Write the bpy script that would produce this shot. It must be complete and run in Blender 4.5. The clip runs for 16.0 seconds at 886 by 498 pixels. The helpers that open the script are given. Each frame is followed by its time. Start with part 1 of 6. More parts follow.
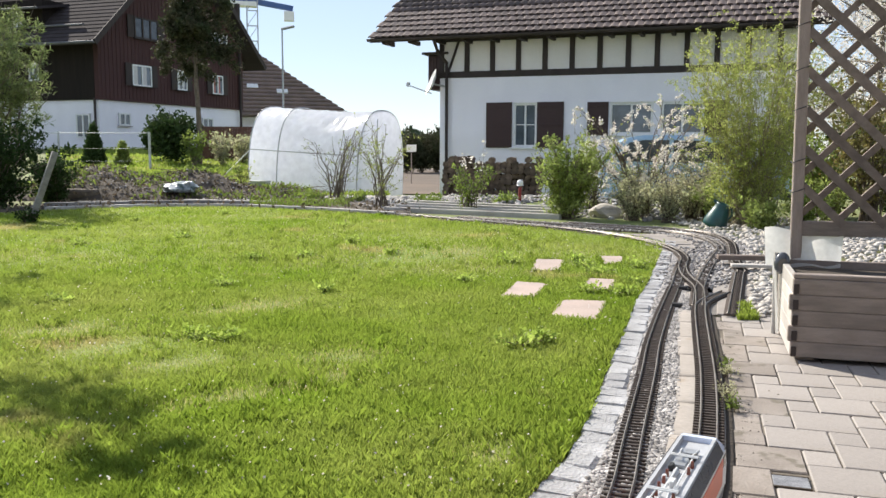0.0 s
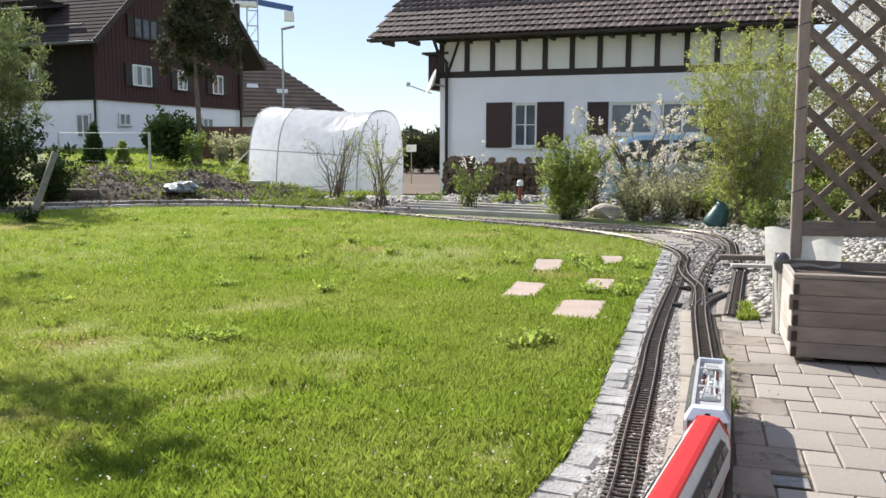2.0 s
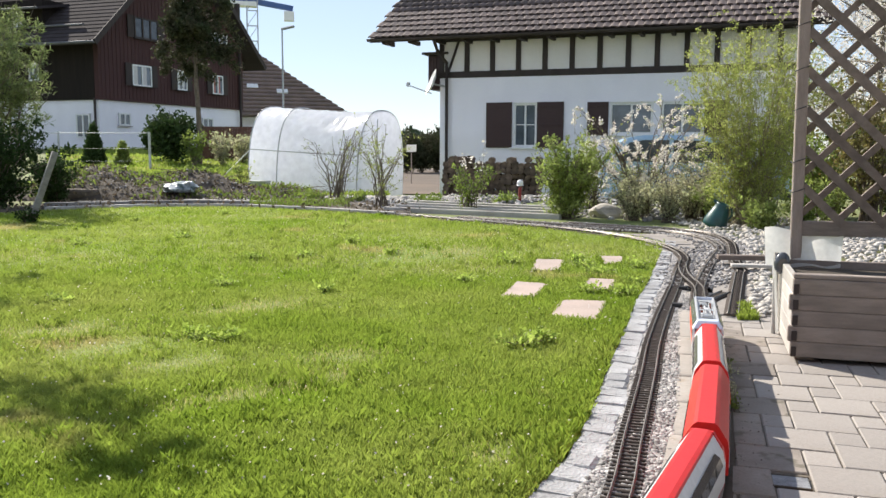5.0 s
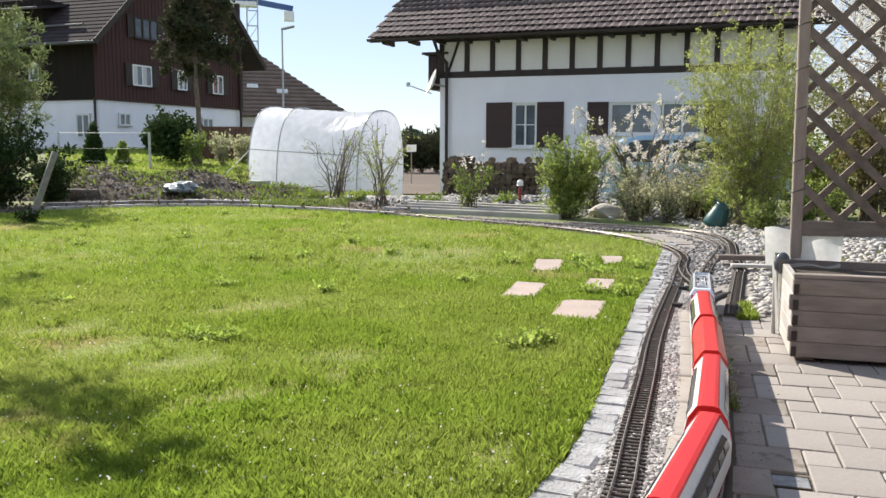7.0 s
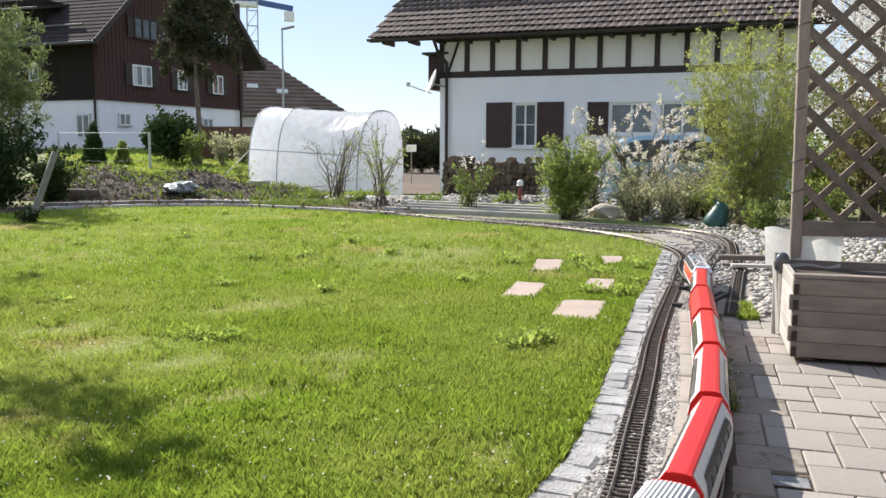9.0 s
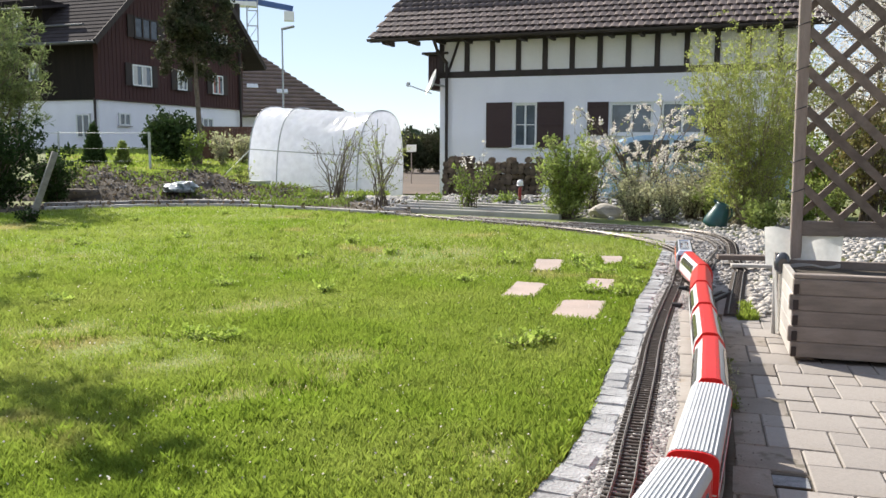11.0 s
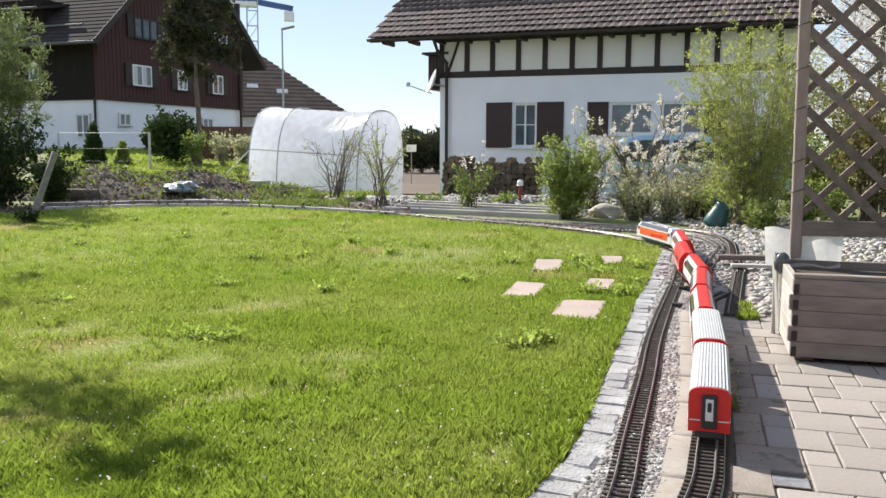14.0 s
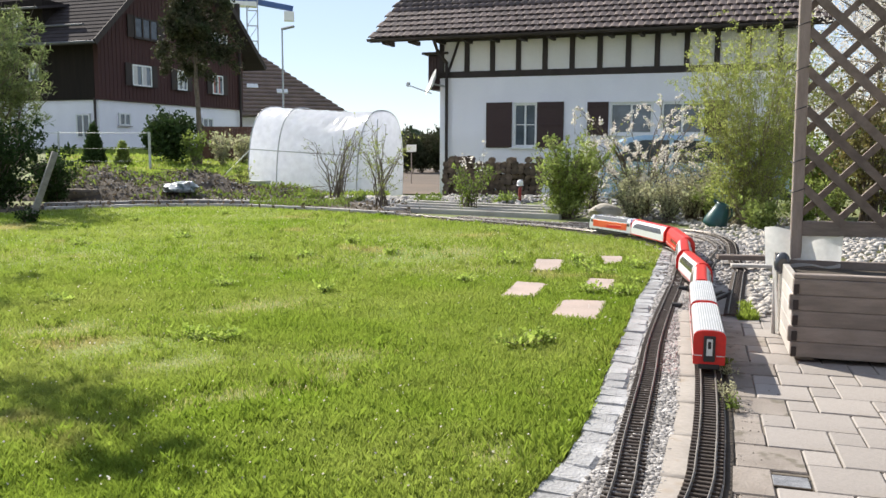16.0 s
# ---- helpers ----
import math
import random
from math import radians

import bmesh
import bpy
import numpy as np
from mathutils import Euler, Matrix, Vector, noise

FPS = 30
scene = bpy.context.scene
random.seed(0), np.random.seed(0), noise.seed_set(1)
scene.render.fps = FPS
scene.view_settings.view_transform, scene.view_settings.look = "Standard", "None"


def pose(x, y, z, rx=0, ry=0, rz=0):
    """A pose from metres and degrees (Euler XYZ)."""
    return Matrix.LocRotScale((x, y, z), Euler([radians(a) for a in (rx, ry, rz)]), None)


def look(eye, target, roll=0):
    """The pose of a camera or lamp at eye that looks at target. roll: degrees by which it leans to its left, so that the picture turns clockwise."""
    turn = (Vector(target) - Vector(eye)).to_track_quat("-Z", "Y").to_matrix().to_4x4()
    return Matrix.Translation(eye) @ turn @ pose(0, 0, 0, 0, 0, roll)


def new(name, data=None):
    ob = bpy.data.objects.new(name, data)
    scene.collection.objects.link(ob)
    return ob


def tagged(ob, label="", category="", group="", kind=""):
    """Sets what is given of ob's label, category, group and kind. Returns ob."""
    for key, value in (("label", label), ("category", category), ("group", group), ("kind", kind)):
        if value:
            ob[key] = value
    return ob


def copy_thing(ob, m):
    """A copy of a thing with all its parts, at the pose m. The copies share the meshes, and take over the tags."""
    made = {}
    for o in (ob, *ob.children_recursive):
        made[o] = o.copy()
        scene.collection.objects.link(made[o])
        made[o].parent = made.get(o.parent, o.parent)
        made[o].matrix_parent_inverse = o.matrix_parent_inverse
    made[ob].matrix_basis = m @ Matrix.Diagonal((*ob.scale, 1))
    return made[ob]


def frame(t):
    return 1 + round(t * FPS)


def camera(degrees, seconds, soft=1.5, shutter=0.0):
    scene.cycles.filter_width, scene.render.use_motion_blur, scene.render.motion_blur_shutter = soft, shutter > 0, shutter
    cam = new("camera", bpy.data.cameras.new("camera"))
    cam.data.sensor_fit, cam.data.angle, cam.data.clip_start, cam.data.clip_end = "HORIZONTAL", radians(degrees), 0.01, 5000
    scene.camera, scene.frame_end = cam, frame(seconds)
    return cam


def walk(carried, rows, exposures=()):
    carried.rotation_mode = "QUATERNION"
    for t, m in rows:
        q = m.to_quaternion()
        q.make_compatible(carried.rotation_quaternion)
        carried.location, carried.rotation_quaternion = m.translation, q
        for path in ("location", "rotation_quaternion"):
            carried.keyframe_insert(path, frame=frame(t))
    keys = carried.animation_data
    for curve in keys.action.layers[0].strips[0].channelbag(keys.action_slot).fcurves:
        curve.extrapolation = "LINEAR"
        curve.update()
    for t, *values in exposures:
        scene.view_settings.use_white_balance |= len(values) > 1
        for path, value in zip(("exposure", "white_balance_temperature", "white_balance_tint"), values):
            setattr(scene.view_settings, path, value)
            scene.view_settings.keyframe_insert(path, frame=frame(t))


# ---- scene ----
EYE = Vector((0, 0, 0.85))
cam = camera(54.57, 16.0, soft=1.5)
view = Matrix.Translation(EYE) @ pose(0, 0, 0, 90 - 6.716, 0, 0) @ pose(0, 0, 0, 0, 0, 0.25)
walk(cam, [(0.0, view), (16.0, view)], exposures=[(0.0, 0.84), (16.0, 0.84)])

# ---- light: low spring sun beyond the garden, a little to the side ----
SUN_EL, SUN_AZ = radians(38), radians(-40)
world = bpy.data.worlds.new("sky")
scene.world = world
world.use_nodes = True
wn, wl = world.node_tree.nodes, world.node_tree.links
sky = wn.new("ShaderNodeTexSky")
sky.sky_type = "NISHITA"
sky.sun_disc = False
sky.sun_elevation, sky.sun_rotation = SUN_EL, SUN_AZ
sky.air_density, sky.dust_density, sky.ozone_density = 0.9, 0.0, 1.1
haze = wn.new("ShaderNodeMix")
haze.data_type = "RGBA"
haze.inputs["Factor"].default_value = 0.55
haze.inputs["B"].default_value = (5.25, 6.0, 7.6, 1)
wl.new(sky.outputs[0], haze.inputs["A"])
wl.new(haze.outputs["Result"], wn["Background"].inputs["Color"])
wn["Background"].inputs["Strength"].default_value = 0.08
sun = new("sun", bpy.data.lights.new("sun", "SUN"))
sun.data.energy, sun.data.angle, sun.data.color = 4.7, radians(0.53), (1.0, 0.93, 0.82)
to_sun = Vector((math.sin(SUN_AZ) * math.cos(SUN_EL), math.cos(SUN_AZ) * math.cos(SUN_EL), math.sin(SUN_EL)))
sun.matrix_world = look(to_sun * 50, (0, 0, 0))

# ---- materials ----
def mat(name, a, b=None, scale=20.0, rough=0.7, bump=0.0, metal=0.0, vary=0.0, fine=None, trans=0.0, island=False, spec=0.5, stretch=None, spots=None):
    """Noise-mixed base colour at two scales, with bump, per-object or per-island variation."""
    m = bpy.data.materials.new(name)
    m.use_nodes = True
    n, l = m.node_tree.nodes, m.node_tree.links
    bs, out = n["Principled BSDF"], n["Material Output"]
    bs.inputs["Roughness"].default_value = rough
    bs.inputs["Metallic"].default_value = metal
    bs.inputs["Specular IOR Level"].default_value = spec
    b = b or tuple(min(1, c * 0.75) for c in a)
    tc = n.new("ShaderNodeTexCoord")
    src = tc.outputs["Object"]
    if stretch:
        mp = n.new("ShaderNodeMapping")
        mp.inputs["Scale"].default_value = stretch
        l.new(src, mp.inputs[0])
        src = mp.outputs[0]
    def noise_tex(sc, detail=4):
        t = n.new("ShaderNodeTexNoise")
        t.inputs["Scale"].default_value, t.inputs["Detail"].default_value = sc, detail
        l.new(src, t.inputs["Vector"])
        return t
    big, small = noise_tex(scale), noise_tex(fine or scale * 9)
    ramp = n.new("ShaderNodeMapRange")
    ramp.inputs["From Min"].default_value, ramp.inputs["From Max"].default_value = 0.33, 0.67
    l.new(big.outputs["Fac"], ramp.inputs["Value"])
    mix = n.new("ShaderNodeMix")
    mix.data_type = "RGBA"
    mix.inputs["A"].default_value, mix.inputs["B"].default_value = (*a, 1), (*b, 1)
    l.new(ramp.outputs[0], mix.inputs["Factor"])
    hsv = n.new("ShaderNodeHueSaturation")
    l.new(mix.outputs["Result"], hsv.inputs["Color"])
    mr = n.new("ShaderNodeMapRange")
    mr.inputs["To Min"].default_value, mr.inputs["To Max"].default_value = 0.82, 1.18
    l.new(small.outputs["Fac"], mr.inputs["Value"])
    val = mr.outputs[0]
    if vary:
        if island:
            geo = n.new("ShaderNodeNewGeometry")
            rnd = geo.outputs["Random Per Island"]
        else:
            rnd = n.new("ShaderNodeObjectInfo").outputs["Random"]
        r2 = n.new("ShaderNodeMapRange")
        r2.inputs["To Min"].default_value, r2.inputs["To Max"].default_value = 1 - vary, 1 + vary
        l.new(rnd, r2.inputs["Value"])
        mul = n.new("ShaderNodeMath")
        mul.operation = "MULTIPLY"
        l.new(val, mul.inputs[0]), l.new(r2.outputs[0], mul.inputs[1])
        val = mul.outputs[0]
    l.new(val, hsv.inputs["Value"])
    colour = hsv.outputs["Color"]
    if spots:
        sp = noise_tex(spots[0], 3)
        sr = n.new("ShaderNodeMapRange")
        sr.inputs["From Min"].default_value, sr.inputs["From Max"].default_value = spots[1], spots[1] + 0.08
        l.new(sp.outputs["Fac"], sr.inputs["Value"])
        sm = n.new("ShaderNodeMix")
        sm.data_type = "RGBA"
        sm.inputs["B"].default_value = (*spots[2], 1)
        l.new(sr.outputs[0], sm.inputs["Factor"]), l.new(colour, sm.inputs["A"])
        colour = sm.outputs["Result"]
    l.new(colour, bs.inputs["Base Color"])
    if bump:
        bp = n.new("ShaderNodeBump")
        bp.inputs["Strength"].default_value, bp.inputs["Distance"].default_value = bump, 0.01
        l.new(small.outputs["Fac"], bp.inputs["Height"])
        l.new(bp.outputs[0], bs.inputs["Normal"])
    if trans:
        tr = n.new("ShaderNodeBsdfTranslucent")
        l.new(colour, tr.inputs["Color"])
        mx = n.new("ShaderNodeMixShader")
        mx.inputs[0].default_value = trans
        l.new(bs.outputs[0], mx.inputs[1]), l.new(tr.outputs[0], mx.inputs[2])
        l.new(mx.outputs[0], out.inputs["Surface"])
    return m


M_FIELD = mat("bare_field", (0.125, 0.09, 0.065), (0.085, 0.066, 0.05), 0.8, 0.95, 0.6, fine=12)
M_TILEF = mat("roof_tile_dark", (0.062, 0.052, 0.053), (0.044, 0.038, 0.039), 1.2, 0.9, 0.4, fine=14, spec=0.05)
M_TILE2 = mat("roof_tile_red", (0.24, 0.175, 0.155), (0.18, 0.135, 0.12), 1.2, 0.75, 0.4, fine=14)
M_SOIL = mat("garden_soil", (0.14, 0.19, 0.045), (0.15, 0.15, 0.06), 0.35, 0.95, 0.6, fine=25)
M_LAWN = mat("lawn_soil", (0.165, 0.23, 0.04), (0.26, 0.25, 0.09), 1.3, 0.95, 0.6, fine=40)
M_GRASS = mat("grass", (0.222, 0.325, 0.035), (0.325, 0.382, 0.088), 0.8, 0.5, fine=6, vary=0.16, island=True, trans=0.6, spec=0.3, spots=(1.0, 0.61, (0.42, 0.38, 0.15)))
M_TUFT = mat("tuft_grass", (0.185, 0.275, 0.03), (0.28, 0.345, 0.065), 0.8, 0.5, fine=6, vary=0.25, island=True, trans=0.6, spec=0.3)
M_GRAVEL = mat("gravel", (0.20, 0.185, 0.17), (0.12, 0.11, 0.10), 3, 0.9, 0.8, fine=90)
M_STONE = mat("gravel_stone", (0.38, 0.36, 0.345), (0.21, 0.197, 0.187), 14, 0.85, 0.3, vary=0.6, island=True)
M_SETT = mat("granite_sett", (0.39, 0.39, 0.40), (0.28, 0.278, 0.28), 14, 0.85, 0.7, fine=90, vary=0.2, spots=(22, 0.6, (0.2, 0.2, 0.19)))
M_CONC = mat("concrete", (0.30, 0.272, 0.245), (0.235, 0.21, 0.187), 4, 0.9, 0.3, fine=60, spots=(9, 0.62, (0.24, 0.20, 0.16)))
M_PAVER = mat("concrete_paver", (0.335, 0.305, 0.28), (0.29, 0.262, 0.24), 3, 0.9, 0.25, fine=150, vary=0.09, spots=(5, 0.60, (0.285, 0.25, 0.21)))
M_PAVERJ = mat("concrete_paver_far", (0.335, 0.305, 0.28), (0.29, 0.262, 0.24), 3, 0.9, 0.25, fine=150, vary=0.09, island=True, spots=(5, 0.60, (0.285, 0.25, 0.21)))
M_PAVERW = mat("worn_paver", (0.29, 0.255, 0.225), (0.215, 0.185, 0.16), 7, 0.92, 0.35, fine=120, vary=0.12, spots=(11, 0.58, (0.16, 0.14, 0.11)))
M_RAIL = mat("rail_brass", (0.17, 0.15, 0.135), (0.26, 0.24, 0.22), 8, 0.42, 0.1, metal=0.7)
M_DARKSOIL = mat("dark_soil", (0.095, 0.075, 0.056), (0.05, 0.04, 0.03), 2.5, 0.95, 0.8, fine=30)
M_DRAIN = mat("mottled_stone", (0.16, 0.165, 0.18), (0.28, 0.285, 0.30), 40, 0.5, 0.4)
M_LITTER = mat("leaf_litter", (0.22, 0.17, 0.11), (0.12, 0.095, 0.06), 3, 0.9, vary=0.5, island=True, trans=0.1)
M_SLEEPER = mat("sleeper_plastic", (0.045, 0.032, 0.026), (0.06, 0.045, 0.035), 20, 0.75, 0.1, vary=0.2)
M_WOOD = mat("weathered_wood", (0.30, 0.25, 0.22), (0.20, 0.166, 0.145), 6, 0.85, 0.4, fine=70, vary=0.12, stretch=(1, 6, 6))
M_SLAT = mat("lattice_wood", (0.22, 0.178, 0.15), (0.145, 0.115, 0.098), 6, 0.85, 0.4, fine=70, vary=0.15, stretch=(4, 4, 4))
M_POST = mat("post_wood", (0.36, 0.295, 0.26), (0.26, 0.21, 0.185), 6, 0.85, 0.4, fine=70, stretch=(6, 6, 1))
M_WEED = mat("weed_leaf", (0.33, 0.45, 0.08), (0.40, 0.48, 0.12), 4, 0.6, vary=0.3, island=True, trans=0.58, spec=0.2)
M_BARK = mat("bark", (0.10, 0.075, 0.055), (0.16, 0.13, 0.10), 12, 0.9, 0.5)
M_STEM = mat("pale_stem", (0.27, 0.23, 0.14), (0.20, 0.165, 0.10), 12, 0.8, 0.3)
M_LEAF = mat("leaf_green", (0.165, 0.235, 0.045), (0.23, 0.29, 0.07), 2, 0.6, vary=0.35, island=True, trans=0.5, spec=0.25)
M_LEAFY = mat("leaf_yellow_green", (0.34, 0.40, 0.095), (0.42, 0.45, 0.15), 2, 0.6, vary=0.3, island=True, trans=0.58, spec=0.25)
M_LEAFD = mat("leaf_dark", (0.035, 0.065, 0.02), (0.055, 0.085, 0.03), 2, 0.75, vary=0.35, island=True, trans=0.25, spec=0.1)
M_FROND = mat("frond_green", (0.15, 0.20, 0.07), (0.24, 0.285, 0.115), 2, 0.6, vary=0.4, island=True, trans=0.5, spec=0.25)
M_SHOOT = mat("leaf_fresh", (0.24, 0.31, 0.075), (0.32, 0.37, 0.12), 2, 0.6, vary=0.35, island=True, trans=0.5, spec=0.25)
M_ZINC = mat("aged_zinc", (0.13, 0.13, 0.135), (0.09, 0.09, 0.095), 6, 0.7, 0.1)
M_PLASTER = mat("white_render", (0.88, 0.86, 0.91), (0.83, 0.81, 0.86), 1.2, 0.9, 0.15, fine=60)
M_CREAM = mat("cream_infill", (0.83, 0.79, 0.76), (0.78, 0.74, 0.71), 1.5, 0.9, 0.15, fine=60)
M_TIMBER = mat("dark_timber", (0.035, 0.026, 0.024), (0.05, 0.036, 0.032), 5, 0.8, 0.3, stretch=(1, 1, 0.3))
M_TILE = mat("roof_tile", (0.125, 0.09, 0.08), (0.085, 0.066, 0.062), 2.5, 0.75, 0.3, fine=30, vary=0.3)
M_TILEJ = mat("roof_tile_far", (0.125, 0.09, 0.08), (0.085, 0.066, 0.062), 2.5, 0.75, 0.3, fine=30, vary=0.3, island=True)
M_SHUTTER = mat("shutter_paint", (0.05, 0.022, 0.02), (0.04, 0.018, 0.016), 6, 0.6, 0.15, stretch=(1, 1, 8))
M_FILM = mat("greenhouse_film", (0.92, 0.93, 0.98), (0.86, 0.87, 0.93), 2.5, 0.22, 0.8, fine=6, trans=0.66)
M_REDWALL = mat("red_boards", (0.066, 0.026, 0.024), (0.055, 0.021, 0.02), 1.2, 0.85, 0.2, stretch=(4, 4, 0.3))
M_DARKWALL = mat("dark_boards", (0.022, 0.018, 0.016), (0.03, 0.024, 0.02), 1.2, 0.85, 0.2, stretch=(4, 4, 0.3), spec=0.1)
M_GREYWOOD = mat("grey_board", (0.30, 0.285, 0.26), (0.20, 0.19, 0.175), 5, 0.85, 0.3, vary=0.2, stretch=(1, 6, 6))
M_JOINT = mat("sandy_joint", (0.17, 0.145, 0.115), (0.11, 0.095, 0.075), 9, 0.95, 0.5, fine=120)
M_STRAW = mat("dry_grass", (0.50, 0.44, 0.21), (0.42, 0.42, 0.15), 2, 0.6, vary=0.25, island=True, trans=0.5, spec=0.2)
M_PINE = mat("pine_needles", (0.045, 0.06, 0.028), (0.075, 0.07, 0.04), 2, 0.75, vary=0.35, island=True, trans=0.25, spec=0.1)
M_DARKRED = mat("dull_red_paint", (0.28, 0.03, 0.03), (0.22, 0.025, 0.025), 8, 0.55, 0.1)
M_CURTAIN = mat("curtain", (0.62, 0.60, 0.58), (0.5, 0.48, 0.47), 5, 0.8, 0.2, stretch=(9, 9, 1))
M_CURTRED = mat("red_curtain", (0.42, 0.17, 0.15), (0.36, 0.14, 0.12), 5, 0.8, 0.2, stretch=(9, 9, 1))
M_BOUNCEWALL = mat("brown_boards", (0.32, 0.29, 0.265), (0.26, 0.235, 0.215), 1.5, 0.85, 0.2, stretch=(4, 4, 0.3))
M_GLASS = mat("window_glass", (0.13, 0.155, 0.19), (0.07, 0.085, 0.10), 1.5, 0.06, spec=0.8)
M_WHITE = mat("white_paint", (0.80, 0.80, 0.78), (0.75, 0.75, 0.73), 6, 0.5, 0.05)
M_GREY = mat("galvanised_steel", (0.45, 0.46, 0.47), (0.38, 0.39, 0.40), 6, 0.45, 0.1, metal=0.6)
M_RED = mat("train_red", (0.62, 0.022, 0.018), (0.56, 0.018, 0.016), 6, 0.35, 0.03)
M_TWHITE = mat("train_white", (0.68, 0.69, 0.70), (0.62, 0.64, 0.65), 8, 0.35, 0.03)
M_SILVER = mat("roof_silver", (0.42, 0.43, 0.45), (0.37, 0.38, 0.40), 8, 0.5, 0.05)
M_SHOULDER = mat("loco_dark_grey", (0.09, 0.095, 0.105), (0.07, 0.075, 0.085), 10, 0.2, 0.03, spec=0.7)
M_BLACK = mat("black_plastic", (0.02, 0.02, 0.022), (0.03, 0.03, 0.03), 10, 0.6, 0.1)
M_ORANGE = mat("loco_orange", (0.72, 0.13, 0.045), (0.66, 0.10, 0.04), 10, 0.35, 0.03)
M_PALE = mat("loco_pale_blue", (0.60, 0.66, 0.80), (0.55, 0.61, 0.75), 8, 0.35, 0.03)
M_COPPER = mat("insulator_brown", (0.20, 0.06, 0.04), (0.15, 0.05, 0.03), 20, 0.4)
M_BLOSSOM = mat("blossom", (0.86, 0.82, 0.77), (0.76, 0.69, 0.63), 5, 0.6, vary=0.15, island=True, trans=0.35)
M_DRY = mat("dry_leaf", (0.50, 0.47, 0.32), (0.38, 0.42, 0.21), 3, 0.7, vary=0.35, island=True, trans=0.5, spec=0.2)
M_RUST = mat("autumn_leaf", (0.21, 0.16, 0.055), (0.19, 0.20, 0.06), 3, 0.6, vary=0.4, island=True, trans=0.4)
M_PEBBLE = mat("white_pebble", (0.48, 0.445, 0.40), (0.37, 0.34, 0.305), 6, 0.8, 0.2, vary=0.25, island=True)
M_CARGLASS = mat("car_glass", (0.09, 0.10, 0.115), (0.05, 0.055, 0.065), 3, 0.1, spec=0.5)
M_CARBLUE = mat("car_paint_blue", (0.40, 0.56, 0.73), (0.37, 0.53, 0.70), 2, 0.25, 0.02, spec=0.7)
M_TEAL = mat("teal_glaze", (0.014, 0.085, 0.085), (0.02, 0.055, 0.055), 8, 0.4, 0.1)
M_FOIL = mat("crumpled_foil", (0.50, 0.52, 0.55), (0.09, 0.14, 0.13), 16, 0.35, 0.5)
M_LINER = mat("white_liner", (0.85, 0.85, 0.83), (0.78, 0.78, 0.76), 5, 0.5, 0.3, fine=40, trans=0.6)
M_LOG = mat("firewood", (0.10, 0.066, 0.048), (0.20, 0.14, 0.10), 9, 0.9, 0.5, vary=0.4)
M_SLAB = mat("pink_slab", (0.44, 0.345, 0.30), (0.37, 0.30, 0.26), 5, 0.9, 0.3, fine=80)
M_PALEWOOD = mat("pale_board", (0.50, 0.47, 0.43), (0.38, 0.35, 0.32), 5, 0.85, 0.3, vary=0.15)
M_BARKWOOD = mat("brown_board", (0.20, 0.155, 0.13), (0.13, 0.10, 0.085), 6, 0.8, 0.3)
M_REDWOOD = mat("stained_board", (0.17, 0.085, 0.06), (0.12, 0.06, 0.045), 6, 0.8, 0.3)
M_CRANE = mat("crane_blue", (0.06, 0.12, 0.30), (0.05, 0.10, 0.26), 3, 0.5)
M_FOREST = mat("forest", (0.035, 0.06, 0.03), (0.05, 0.075, 0.04), 0.5, 0.9, vary=0.3, island=True, trans=0.15)
M_TGLASS = mat("train_window", (0.10, 0.09, 0.08), (0.05, 0.05, 0.055), 15, 0.12, spec=0.7)


# ---- builders ----
def part(name, bm, material, parent=None, label=""):
    """Links a bmesh as one mesh object under a thing or part."""
    me = bpy.data.meshes.new(name)
    bm.to_mesh(me)
    bm.free()
    me.materials.append(material)
    ob = new(name, me)
    if parent:
        ob.parent = parent
    return tagged(ob, label)


def raw(name, verts, faces, material, parent=None, smooth=False, label=""):
    """Links vertex and face arrays (all faces of one size) as one mesh."""
    v, f = np.asarray(verts, dtype=np.float32), np.asarray(faces, dtype=np.int32)
    me = bpy.data.meshes.new(name)
    me.vertices.add(len(v))
    me.vertices.foreach_set("co", v.ravel())
    k = f.shape[1]
    me.loops.add(f.size)
    me.loops.foreach_set("vertex_index", f.ravel())
    me.polygons.add(len(f))
    me.polygons.foreach_set("loop_start", np.arange(0, f.size, k, dtype=np.int32))
    if smooth:
        me.polygons.foreach_set("use_smooth", np.ones(len(f), dtype=bool))
    me.update(calc_edges=True)
    me.validate()
    me.materials.append(material)
    ob = new(name, me)
    if parent:
        ob.parent = parent
    return tagged(ob, label)


def thing(name, label, category, m=None, group="", kind=""):
    ob = new(name)
    ob.empty_display_size = 0.1
    if m:
        ob.matrix_world = m
    return tagged(ob, label, category, group, kind)


def box(sx, sy, sz, x=0, y=0, z=0, bevel=0.0, rot=None, bm=None):
    """A box of that size whose base centre is at x, y, z."""
    bm = bm or bmesh.new()
    m = Matrix.Translation((x, y, z)) @ (rot or Matrix()) @ Matrix.Translation((0, 0, sz / 2)) @ Matrix.Diagonal((sx, sy, sz, 1))
    g = bmesh.ops.create_cube(bm, size=1, matrix=m)
    if bevel:
        es = list({e for v in g["verts"] for e in v.link_edges})
        bmesh.ops.bevel(bm, geom=es, offset=bevel, segments=1, affect="EDGES")
    return bm


